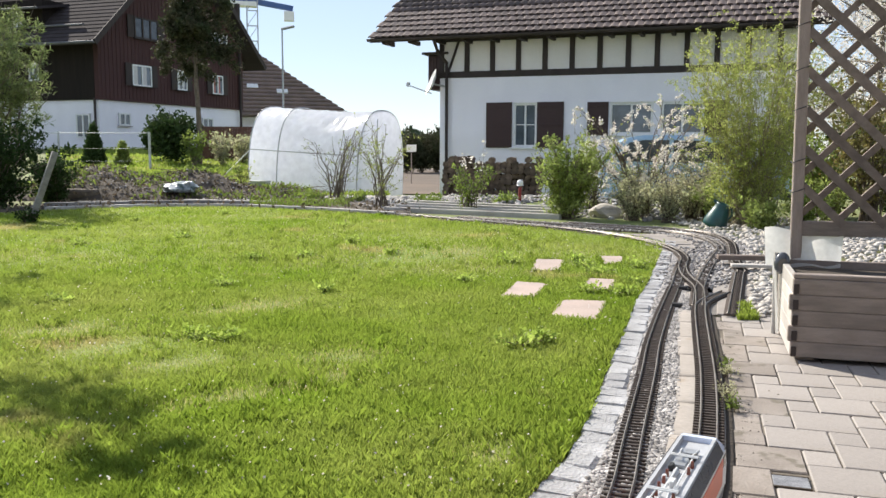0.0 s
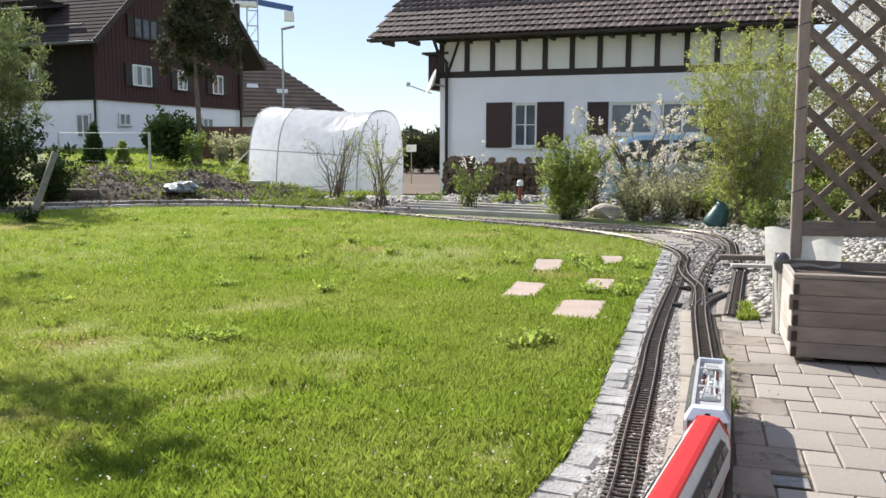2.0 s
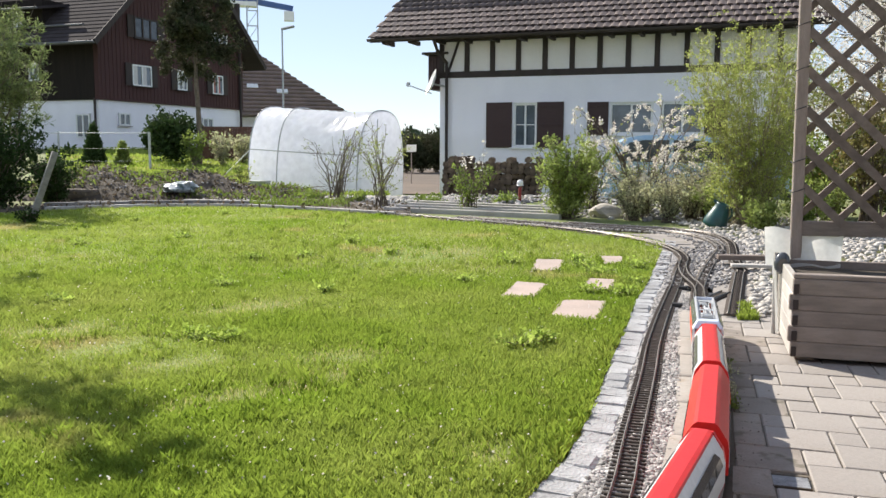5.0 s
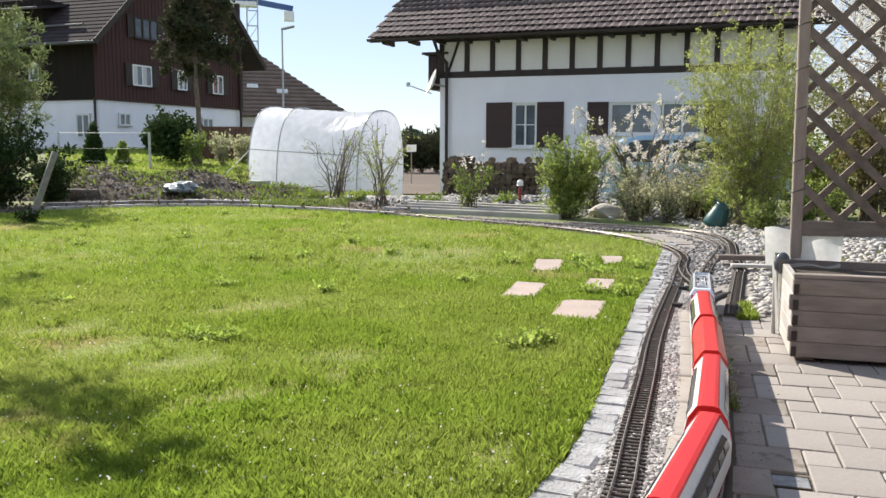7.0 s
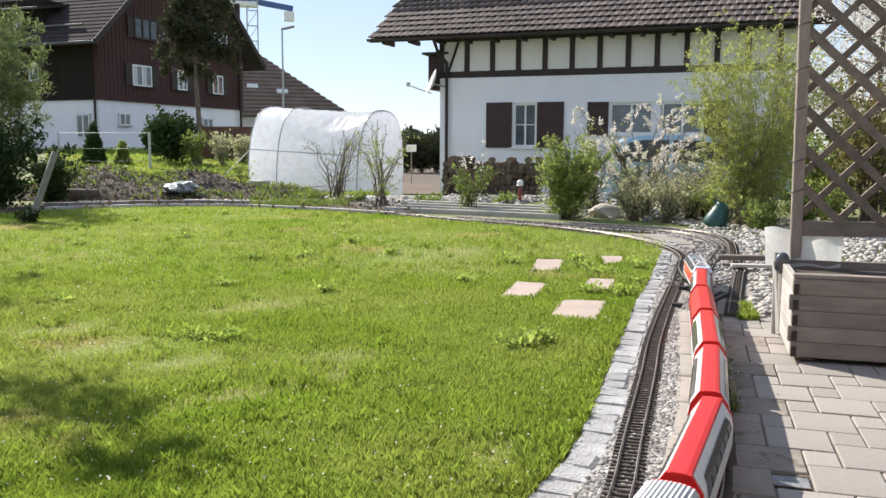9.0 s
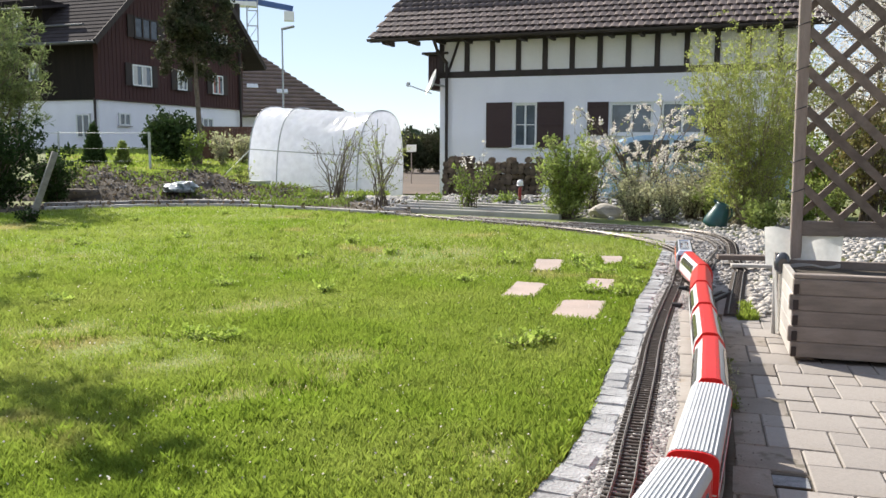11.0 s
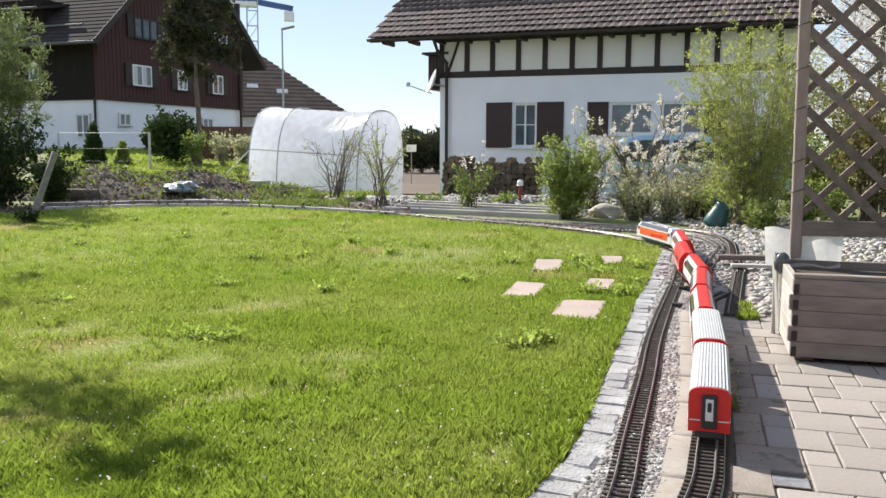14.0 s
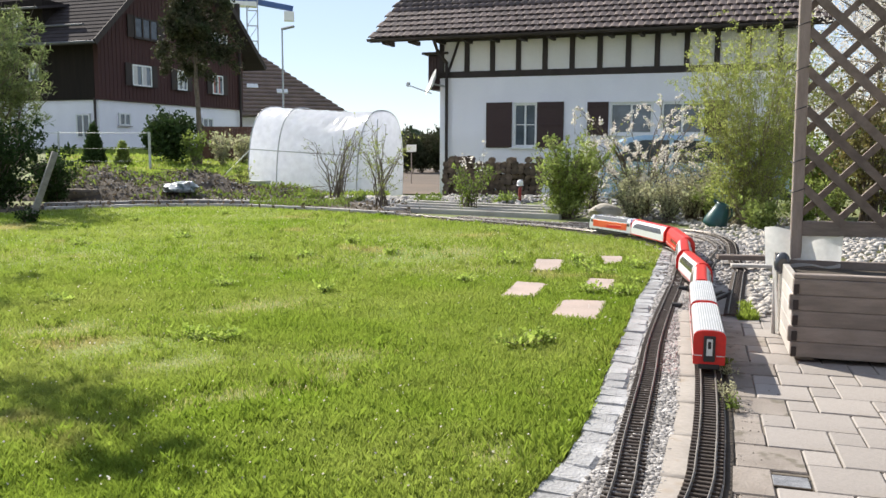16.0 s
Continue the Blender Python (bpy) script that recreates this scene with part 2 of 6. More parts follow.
def beam(p, q, w, h=None, bm=None, bevel=0.0):
    """A squared bar from p to q."""
    p, q = Vector(p), Vector(q)
    d = q - p
    rot = d.to_track_quat("Z", "Y").to_matrix().to_4x4()
    bm = bm or bmesh.new()
    m = Matrix.Translation((p + q) / 2) @ rot @ Matrix.Diagonal((w, h or w, d.length, 1))
    g = bmesh.ops.create_cube(bm, size=1, matrix=m)
    if bevel:
        bmesh.ops.bevel(bm, geom=list({e for v in g["verts"] for e in v.link_edges}), offset=bevel, segments=1, affect="EDGES")
    return bm


def rod(p, q, r, r2=None, n=8, bm=None):
    p, q = Vector(p), Vector(q)
    d = q - p
    bm = bm or bmesh.new()
    m = Matrix.Translation((p + q) / 2) @ d.to_track_quat("Z", "Y").to_matrix().to_4x4()
    bmesh.ops.create_cone(bm, cap_ends=True, segments=n, radius1=r, radius2=r if r2 is None else r2, depth=d.length, matrix=m)
    return bm


def prism(points, depth, bm=None, m=None):
    """A flat outline in x, z, made `depth` thick along y."""
    bm = bm or bmesh.new()
    m = m or Matrix()
    a = [bm.verts.new(m @ Vector((x, 0, z))) for x, z in points]
    b = [bm.verts.new(m @ Vector((x, depth, z))) for x, z in points]
    bm.faces.new(a)
    bm.faces.new(b[::-1])
    for i in range(len(a)):
        j = (i + 1) % len(a)
        bm.faces.new((a[j], a[i], b[i], b[j]))
    bmesh.ops.recalc_face_normals(bm, faces=bm.faces)
    return bm


class Path:
    """A smooth line through points in plan, measured along its length."""
    def __init__(self, pts, step=0.01):
        p = np.array(pts, float)
        p = np.vstack([2 * p[0] - p[1], p, 2 * p[-1] - p[-2]])
        out = []
        for i in range(1, len(p) - 2):
            n = max(2, int(np.linalg.norm(p[i + 1] - p[i]) / step))
            t = np.linspace(0, 1, n, endpoint=False)[:, None]
            a, b, c, d = p[i - 1], p[i], p[i + 1], p[i + 2]
            out.append(0.5 * (2 * b + (c - a) * t + (2 * a - 5 * b + 4 * c - d) * t ** 2 + (3 * b - a - 3 * c + d) * t ** 3))
        self.p = np.vstack(out + [p[-2:-1]])
        k = np.ones(15) / 15
        q = np.vstack([np.repeat(self.p[:1], 7, 0), self.p, np.repeat(self.p[-1:], 7, 0)])
        self.p[8:-8] = np.stack([np.convolve(q[:, i], k, "valid") for i in (0, 1)], 1)[8:-8]
        self.s = np.concatenate([[0], np.cumsum(np.linalg.norm(np.diff(self.p, axis=0), axis=1))])
        self.length = self.s[-1]

    def at(self, s):
        return np.array([np.interp(s, self.s, self.p[:, 0]), np.interp(s, self.s, self.p[:, 1])])

    def heading(self, s):
        d = self.at(s + 0.02) - self.at(s - 0.02)
        return math.atan2(d[1], d[0])

    def side(self, s, off):
        h = self.heading(s)
        return self.at(s) + off * np.array([math.sin(h), -math.cos(h)])

    def near(self, y):
        """The length at which the line first reaches depth y."""
        return self.s[int(np.argmax(self.p[:, 1] >= y))]


def ribbon(path, s0, s1, left, right, z0, z1, step=0.05, lift=None, sink=False):
    """A strip of box section that follows a path."""
    ss = np.linspace(s0, s1, max(2, int((s1 - s0) / step)))
    v = []
    for s in ss:
        a, b = path.side(s, left), path.side(s, right)
        u = lift(path.at(s)[1]) if lift else 0
        d = 0 if sink else u
        v += [(*a, z1 + u), (*b, z1 + u), (*b, z0 + d), (*a, z0 + d)]
    f = []
    for i in range(len(ss) - 1):
        for k in range(4):
            f.append((4 * i + k, 4 * i + (k + 1) % 4, 4 * i + 4 + (k + 1) % 4, 4 * i + 4 + k))
    e = 4 * (len(ss) - 1)
    f += [(3, 2, 1, 0), (e, e + 1, e + 2, e + 3)]
    return np.array(v), np.array(f)


def join(*vf):
    vs, fs, k = [], [], 0
    for v, f in vf:
        vs.append(np.asarray(v)), fs.append(np.asarray(f) + k)
        k += len(v)
    return np.vstack(vs), np.vstack(fs)


def leaf_cloud(points, size, rng, up=0.4, aspect=0.55):
    """Leaves (bent diamonds of two triangles) at the points given, each turned at random."""
    n = len(points)
    a = rng.normal(size=(n, 3))
    a[:, 2] += up
    a /= np.linalg.norm(a, axis=1, keepdims=True)
    b = np.cross(a, rng.normal(size=(n, 3)))
    b /= np.linalg.norm(b, axis=1, keepdims=True)
    c = np.cross(a, b)
    s = size * rng.uniform(0.6, 1.3, (n, 1))
    v = np.stack([points, points + a * s * 0.5 + b * s * aspect * 0.5 + c * s * 0.1, points + a * s, points + a * s * 0.5 - b * s * aspect * 0.5 + c * s * 0.1], 1)
    base = np.arange(n)[:, None] * 4
    return v.reshape(-1, 3), base + np.array([[0, 1, 2, 3]])


def tube(pts, r0, r1, n=5):
    """A tapering twig along points."""
    p = np.array(pts, float)
    m = len(p)
    t = np.gradient(p, axis=0)
    t /= np.linalg.norm(t, axis=1, keepdims=True) + 1e-9
    ref = np.array([0.3, 0.9, 0.1])
    u = np.cross(t, ref)
    u /= np.linalg.norm(u, axis=1, keepdims=True) + 1e-9
    w = np.cross(t, u)
    r = np.linspace(r0, r1, m)[:, None]
    v = np.concatenate([p + r * (math.cos(a) * u + math.sin(a) * w) for a in np.arange(n) * 2 * math.pi / n])
    f = []
    for k in range(n):
        k2 = (k + 1) % n
        for i in range(m - 1):
            f.append((k * m + i, k * m + i + 1, k2 * m + i + 1, k2 * m + i))
    return v, np.array(f)


def shrub(name, label, x, y, z, height, spread, stems, leaves, leaf, leaf_mat, seed, wood=None, r=0.012, twigs=7, lean=0.6, low=0.15, category="shrub", extra=None, lateral=0.35, bend=0.25, wide=0.05, aspect=0.55):
    """A bush: stems that fan out from the base, twigs on them, leaves along the twigs."""
    rng = np.random.default_rng(seed)
    z = z or gh(x, y) + 0.012
    ob = thing(name, label, category, pose(x, y, z))
    wv, tips = [], []
    for i in range(stems):
        a = rng.uniform(0, 2 * math.pi)
        out = spread * rng.uniform(0.15, 1) ** lean
        hh = height * rng.uniform(0.65, 1) * (1 - 0.25 * (out / spread) ** 2)
        t = np.linspace(0, 1, 7)[:, None]
        end = np.array([math.cos(a) * out, math.sin(a) * out, hh])
        mid = np.array([math.cos(a) * out * bend, math.sin(a) * out * bend, hh * 0.55])
        start = np.array([rng.normal() * wide, rng.normal() * wide, -0.03])
        p = (1 - t) ** 2 * start + 2 * t * (1 - t) * mid + t ** 2 * end
        p[1:-1] += rng.normal(size=(5, 3)) * height * 0.012
        wv.append(tube(p, r * rng.uniform(0.6, 1.1), r * 0.2, 5))
        for k in range(twigs):
            u = rng.uniform(low, 1)
            q = np.array([np.interp(u, t[:, 0], p[:, j]) for j in range(3)])
            d = rng.normal(size=3) + np.array([math.cos(a) * 0.6, math.sin(a) * 0.6, 0.9])
            d *= height * lateral * rng.uniform(0.3, 1) * (1.1 - 0.5 * u) / np.linalg.norm(d)
            e = q + d
            m2 = (q + e) / 2 + rng.normal(size=3) * height * 0.015
            wv.append(tube([q, m2, e], r * 0.32, r * 0.1, 3))
            tips.append((q, m2, e))
    part_wood = raw("stem", *join(*wv), wood or M_BARK, ob, True)
    if leaves:
        idx = rng.integers(0, len(tips), leaves)
        T = np.array(tips)[idx]
        u = rng.uniform(0.15, 1.05, (leaves, 1))
        pts = np.where(u < 0.5, T[:, 0] + (T[:, 1] - T[:, 0]) * u * 2, T[:, 1] + (T[:, 2] - T[:, 1]) * (u * 2 - 1)) + rng.normal(size=(leaves, 3)) * leaf * 0.5
        pts[:, 2] = np.abs(pts[:, 2])
        raw("foliage", *leaf_cloud(pts, leaf, rng, aspect=aspect), leaf_mat, ob)
    if extra:
        mt, count, size, nm = extra
        idx = rng.integers(0, len(tips), count)
        T = np.array(tips)[idx]
        pts = T[:, 1] + (T[:, 2] - T[:, 1]) * rng.uniform(0.2, 1.05, (count, 1)) + rng.normal(size=(count, 3)) * size * 0.4
        tagged(raw(nm, *leaf_cloud(pts, size, rng, aspect=0.9), mt, ob), kind="stuff")
    return ob


# ---- plan ----
def ss(a, b, t):
    t = min(1, max(0, (t - a) / (b - a)))
    return t * t * (3 - 2 * t)


def climb(y):
    """The tracks rise gently towards the far curve."""
    return 0.05 * ss(5.25, 7.6, y)


def gh(x, y):
    """Height of the ground."""
    left = ss(-2, -8, x)
    return climb(y) - 0.5 * ss(12.3, 24, y) + left * (0.42 * ss(15, 28, y) + 0.75 * ss(28, 46, y)) - 0.03 * ss(60, 200, y)


MAIN = Path([(-2.6, -4.6), (-2.0, -3.2), (-1.25, -1.5), (-0.55, -0.1), (-0.05, 0.75), (0.35, 1.45), (0.62, 1.99), (0.72, 2.26), (0.81, 2.53), (0.9, 2.82), (1.01, 3.2), (1.14, 3.68), (1.31, 4.3), (1.43, 4.7), (1.55, 5.15), (1.603, 5.613), (1.684, 5.984), (1.79, 6.309), (1.833, 6.598), (1.829, 6.86), (1.773, 7.166), (1.662, 7.559), (1.465, 8.01), (1.202, 8.404), (0.704, 8.921), (0.094, 9.484), (-0.329, 9.954), (-1.127, 10.611)])
LEFT = Path([(-0.6, -0.4), (0.0, 0.9), (0.25, 1.5), (0.43, 1.99), (0.51, 2.26), (0.58, 2.5), (0.67, 2.8), (0.78, 3.17), (0.92, 3.66), (1.13, 4.32), (1.44, 5.25), (1.6, 5.75), (1.73, 6.15)])
RIGHT = Path([(1.37, 4.55), (1.56, 5.15), (1.82, 5.857), (2.069, 6.459), (2.23, 6.86), (2.304, 7.298), (2.282, 7.794), (2.169, 8.132), (1.972, 8.357), (1.69, 8.564), (1.221, 8.921), (0.704, 9.343), (0.188, 9.86)])
OUTER = Path([(2.014, 5.733), (2.175, 6.37), (2.304, 6.779), (2.428, 7.248), (2.479, 7.794), (2.395, 8.188), (2.179, 8.451), (1.831, 8.686), (1.315, 9.071)])
SIDING = Path([(1.47, 4.28), (1.75, 5.05), (2.0, 5.73)])
SPUR = Path([(1.33, 4.38), (1.4, 4.58), (1.5, 4.75), (1.66, 4.97)])
KERB = Path([(-0.02, 1.4), (0.14, 1.75), (0.29, 2.06), (0.39, 2.28), (0.54, 2.72), (0.64, 3.08), (0.78, 3.55), (0.96, 4.15), (1.12, 4.7), (1.32, 5.3), (1.62, 6.25), (1.83, 6.9), (1.97, 7.4)])
FAR_EDGE = [(1.87, 7.02), (1.89, 7.26), (1.73, 7.81), (1.25, 8.42), (0.71, 8.8), (0.1, 9.32), (-0.57, 10.07), (-1.63, 10.87), (-2.61, 11.39), (-3.68, 11.39), (-4.34, 11.11), (-4.88, 10.73), (-5.55, 9.6), (-8.47, 8.47)]



# ---- ground ----
ys = np.concatenate([np.arange(-12, 60, 1.0), np.geomspace(60, 3000, 26)])
xs = np.concatenate([-np.geomspace(3000, 40, 20), np.arange(-38, 39, 1.0), np.geomspace(40, 3000, 20)])
gv = [(x, y, gh(x, y) - 0.012) for y in ys for x in xs]
nx = len(xs)
gf = [(j * nx + i, j * nx + i + 1, (j + 1) * nx + i + 1, (j + 1) * nx + i) for j in range(len(ys) - 1) for i in range(nx - 1)]
tagged(raw("ground", gv, gf, M_SOIL, None, True), "brown garden soil with weeds and rough grass", "ground", "", "structure")

# lawn, bounded by the setts and the far edge
outline = [tuple(KERB.side(q, -0.047)) for q in np.arange(0.03, KERB.length - 0.02, 0.12)] + FAR_EDGE[1:] + [(-9, -6), (-3.6, -6), (-1.75, -2.1), (-0.5, 0.6)]
bm = bmesh.new()
bm.faces.new([bm.verts.new((x, y, 0.002)) for x, y in outline])
bmesh.ops.triangulate(bm, faces=bm.faces)
for yy in np.arange(5.25, 7.8, 0.25):
    bmesh.ops.bisect_plane(bm, geom=bm.verts[:] + bm.edges[:] + bm.faces[:], plane_co=(0, float(yy), 0), plane_no=(0, 1, 0))
for v in bm.verts:
    v.co.z += climb(v.co.y)
tagged(part("lawn", bm, M_LAWN), "sunlit bright green lawn with dry patches", "lawn", "", "structure")


def inside(px, py, poly):
    c = np.zeros(len(px), bool)
    j = len(poly) - 1
    for i in range(len(poly)):
        (xi, yi), (xj, yj) = poly[i], poly[j]
        with np.errstate(divide="ignore", invalid="ignore"):
            hit = ((yi > py) != (yj > py)) & (px < (xj - xi) * (py - yi) / (yj - yi + 1e-12) + xi)
        c ^= hit
        j = i
    return c


STONES = [[(0.6, 5.82), (0.69, 6.32), (0.9, 6.29), (0.8, 5.82)], [(1.16, 6.14), (1.18, 6.47), (1.37, 6.47), (1.29, 6.13)], [(0.32, 4.82), (0.46, 5.38), (0.65, 5.28), (0.52, 4.77)], [(0.82, 5.06), (0.94, 5.52), (1.12, 5.47), (0.99, 5.01)], [(0.52, 4.26), (0.66, 4.71), (0.92, 4.7), (0.74, 4.05)]]
BARE = [(-0.68, 2.85, 0.34, 0.12), (-0.48, 3.05, 0.26, 0.13), (-1.4, 3.58, 0.34, 0.2), (-1.02, 3.3, 0.3, 0.14), (0.17, 2.31, 0.12, 0.1), (-0.41, 3.4, 0.25, 0.15), (-1.75, 3.9, 0.35, 0.2), (-1.0, 4.5, 0.4, 0.2), (0.0, 6.6, 0.6, 0.3)]


def thin(x, y):
    """How worn and dry the turf is at a place, 0 to 1."""
    w = np.zeros(len(x))
    for cx, cy, a, b in BARE:
        u, v = (x - cx) * 0.85 + (y - cy) * 0.5, (y - cy) * 0.85 - (x - cx) * 0.5
        w = np.maximum(w, np.exp(-(u / a) ** 2 - (v / b) ** 2))
    return w


def blades(x, y, height, width, rng, worn=True, lift=None):
    """Bent blades of grass, three corners and a tip, one at each place."""
    n = len(x)
    patch = 0.5 + 0.3 * np.sin(x * 2.3 + 1.7 * np.sin(y * 1.3)) * np.sin(y * 1.9 + 2 * np.sin(x * 0.9)) + 0.2 * np.sin(x * 9 + 2 * np.sin(y * 5)) * np.sin(y * 8 + 2 * np.sin(x * 4))
    h = height * rng.uniform(0.45, 1.25, n) * (0.55 + 0.75 * patch)
    if worn:
        h *= 1 - 0.6 * thin(x, y)
    w = width * rng.uniform(0.6, 1.3, n) * (1 + 0.05 * np.abs(y))
    a = rng.uniform(0, 2 * math.pi, n)
    d = np.stack([np.cos(a), np.sin(a)], 1)
    b = 1.5 * np.sin(x * 3 + y * 2) + rng.normal(size=n) * 2.6
    l = np.stack([np.cos(b), np.sin(b)], 1) * (h * rng.uniform(0.08, 0.6, n))[:, None]
    z = np.array([lift(p, q) for p, q in zip(x, y)]) if lift else 0.05 * (lambda t: t * t * (3 - 2 * t))(np.clip((y - 5.25) / 2.35, 0, 1))
    p = np.stack([x, y], 1)
    v = np.zeros((n, 4, 3))
    v[:, 0, :2], v[:, 1, :2] = p - d * w[:, None] / 2, p + d * w[:, None] / 2
    v[:, 2, :2], v[:, 2, 2] = p + l * 0.35 + d * w[:, None] * 0.35, h * 0.6
    v[:, 3, :2], v[:, 3, 2] = p + l, h * 0.9
    v[:, :, 2] += z[:, None]
    return v.reshape(-1, 3), np.arange(n)[:, None] * 4 + np.array([[0, 1, 2, 3]])


def on_lawn(x, y, shrink=0.86):
    k = inside(x, y, outline)
    for s in STONES:
        cx, cy = sum(p[0] for p in s) / 4, sum(p[1] for p in s) / 4
        k &= ~inside(x, y, [(cx + (a - cx) * shrink, cy + (b - cy) * (shrink + 0.04)) for a, b in s])
    return k


def grass(name, label, n, y0, y1, xl, xr, height, width, seed, lawn=False, m=None, lift=None):
    """Grass spread over a widening stretch of ground."""
    rng = np.random.default_rng(seed)
    y = y0 + (y1 - y0) * rng.uniform(0, 1, n) ** 1.25
    x = rng.uniform(0, 1, n) * (xr * y + 0.6 - xl * y) + xl * y
    k = on_lawn(x, y) & (rng.uniform(0, 1, n) > 0.55 * thin(x, y)) if lawn else np.ones(n, bool)
    return tagged(raw(name, *blades(x[k], y[k], height, width, rng, lawn, lift), m or M_GRASS), label, "grass", "", "stuff")


TURF = "short fresh green grass blades of the lawn"
grass("grass_blades", TURF, 560000, 1.7, 5.5, -0.56, 0.35, 0.032, 0.0026, 1, True)
grass("grass_blades", TURF, 230000, 5.5, 12.5, -0.56, 0.3, 0.030, 0.005, 2, True)
# the lawn beside and behind the viewpoint, thinner
rng = np.random.default_rng(4)
x, y = rng.uniform(-9, 0.5, 150000), rng.uniform(-6, 9, 150000)
k = on_lawn(x, y) & ((x < -0.56 * y) | (y < 1.75))
tagged(raw("grass_blades", *blades(x[k], y[k], 0.032, 0.016, rng), M_GRASS), TURF, "grass", "", "stuff")
# longer tufts
n = 900
cy = 1.9 + 8.5 * rng.uniform(0, 1, n) ** 1.4
cx = rng.uniform(-0.55, 0.3, n) * cy
cx[:160], cy[:160] = [np.array(q) for q in zip(*[KERB.side(rng.uniform(0.3, 4.5), -0.06 - abs(rng.normal()) * 0.03) for _ in range(160)])]
for i in range(90):
    st = STONES[i % 5]
    e = rng.integers(0, 4)
    t = rng.uniform()
    cx[160 + i], cy[160 + i] = [st[e][q] * (1 - t) + st[(e + 1) % 4][q] * t for q in (0, 1)]
m = 34
x = (cx[:, None] + rng.normal(size=(n, m)) * 0.022).ravel()
y = (cy[:, None] + rng.normal(size=(n, m)) * 0.022).ravel()
k = on_lawn(x, y, 0.93)
tagged(raw("grass_tufts", *blades(x[k], y[k], 0.048, 0.003, rng, False), M_TUFT), "longer dark green tufts in the lawn", "grass", "", "stuff")
# dry blades in the worn patches
x, y = rng.uniform(-2.3, 0.8, 60000), rng.uniform(2.0, 7.2, 60000)
k = on_lawn(x, y) & (rng.uniform(0, 1, 60000) < 0.08 + 0.75 * thin(x, y))
tagged(raw("dry_blades", *blades(x[k], y[k], 0.026, 0.0022, rng, False), M_STRAW), "dry straw-coloured blades in worn patches of the lawn", "grass", "", "stuff")

# ---- gravel bed, concrete strip, setts, paving ----
def between(a, b, n, z, y0, y1, off_a=0.0, off_b=0.0):
    """A sheet that spans from one path to another between two depths."""
    v, f = [], []
    for i in range(n):
        y = y0 + (y1 - y0) * i / (n - 1)
        p, q = a.side(a.near(y), off_a), b.side(b.near(y), off_b)
        v += [(p[0], p[1], z + climb(p[1])), (q[0], q[1], z + climb(q[1]))]
        if i:
            f.append((2 * i - 2, 2 * i - 1, 2 * i + 1, 2 * i))
    return v, f


tagged(raw("gravel_bed", *join(between(KERB, MAIN, 40, 0.004, 1.45, 4.4, 0.0, 0.04), between(KERB, MAIN, 40, 0.004, 4.4, 7.3, 0.0, 0.4)), M_GRAVEL), "grey crushed gravel bed under the garden railway", "gravel", "", "structure")


def pebbles(name, label, pts, size, material, seed, flat=0.7, z=0.004):
    """Loose stones: squashed, dented octahedra."""
    rng = np.random.default_rng(seed)
    n = len(pts)
    g = (1 + 5 ** 0.5) / 2
    base = np.array([(-1, g, 0), (1, g, 0), (-1, -g, 0), (1, -g, 0), (0, -1, g), (0, 1, g), (0, -1, -g), (0, 1, -g), (g, 0, -1), (g, 0, 1), (-g, 0, -1), (-g, 0, 1)], float) / 1.9
    r = size * rng.uniform(0.5, 1.3, (n, 1, 1)) * rng.uniform(0.8, 1.15, (n, 12, 1)) * rng.uniform(0.7, 1.25, (n, 1, 3))
    a = rng.uniform(0, 6.3, n)
    v = base[None] * r
    v[:, :, 2] *= flat
    c, s_ = np.cos(a)[:, None], np.sin(a)[:, None]
    x, y = v[:, :, 0] * c - v[:, :, 1] * s_, v[:, :, 0] * s_ + v[:, :, 1] * c
    v[:, :, 0], v[:, :, 1] = x + pts[:, None, 0], y + pts[:, None, 1]
    v[:, :, 2] += (pts[:, None, 2] if pts.shape[1] > 2 else z + np.array([climb(q) for q in pts[:, 1]])[:, None]) + size * 0.25
    f = np.array([(0, 11, 5), (0, 5, 1), (0, 1, 7), (0, 7, 10), (0, 10, 11), (1, 5, 9), (5, 11, 4), (11, 10, 2), (10, 7, 6), (7, 1, 8), (3, 9, 4), (3, 4, 2), (3, 2, 6), (3, 6, 8), (3, 8, 9), (4, 9, 5), (2, 4, 11), (6, 2, 10), (8, 6, 7), (9, 8, 1)])
    return tagged(raw(name, v.reshape(-1, 3), (np.arange(n)[:, None, None] * 12 + f[None]).reshape(-1, 3), material), label, "gravel", "", "stuff")


rng = np.random.default_rng(5)
pts = []
while len(pts) < 21000:
    y = 1.7 + 5.6 * rng.uniform() ** 1.5
    a, b = KERB.side(KERB.near(y), 0.055), MAIN.side(MAIN.near(y), -0.108 if y < 4.4 else -0.06)
    if b[0] > a[0]:
        pts.append((rng.uniform(a[0], b[0]), y))
pebbles("gravel_stones", "loose grey and beige crushed gravel stones", np.array(pts), 0.0088, M_STONE, 6)
CONC_E = MAIN.near(4.4)
strip = thing("concrete_strip", "worn beige concrete edging stones carrying the railway track", "concrete strip", None, "", "structure")
s = 0.5
while s < CONC_E:
    raw("edging_stone", *ribbon(MAIN, s, min(s + 0.342, CONC_E), -0.105 + 0.004 * math.sin(s * 9), 0.05, -0.03, 0.012 + 0.0012 * math.sin(s * 23), step=0.03), M_CONC, strip)
    s += 0.348
tagged(raw("soil_joint", *ribbon(MAIN, 0.5, CONC_E, 0.05, 0.074, -0.03, 0.001), M_DARKSOIL), "dark soil joint between track and paving", "soil joint", "", "structure")

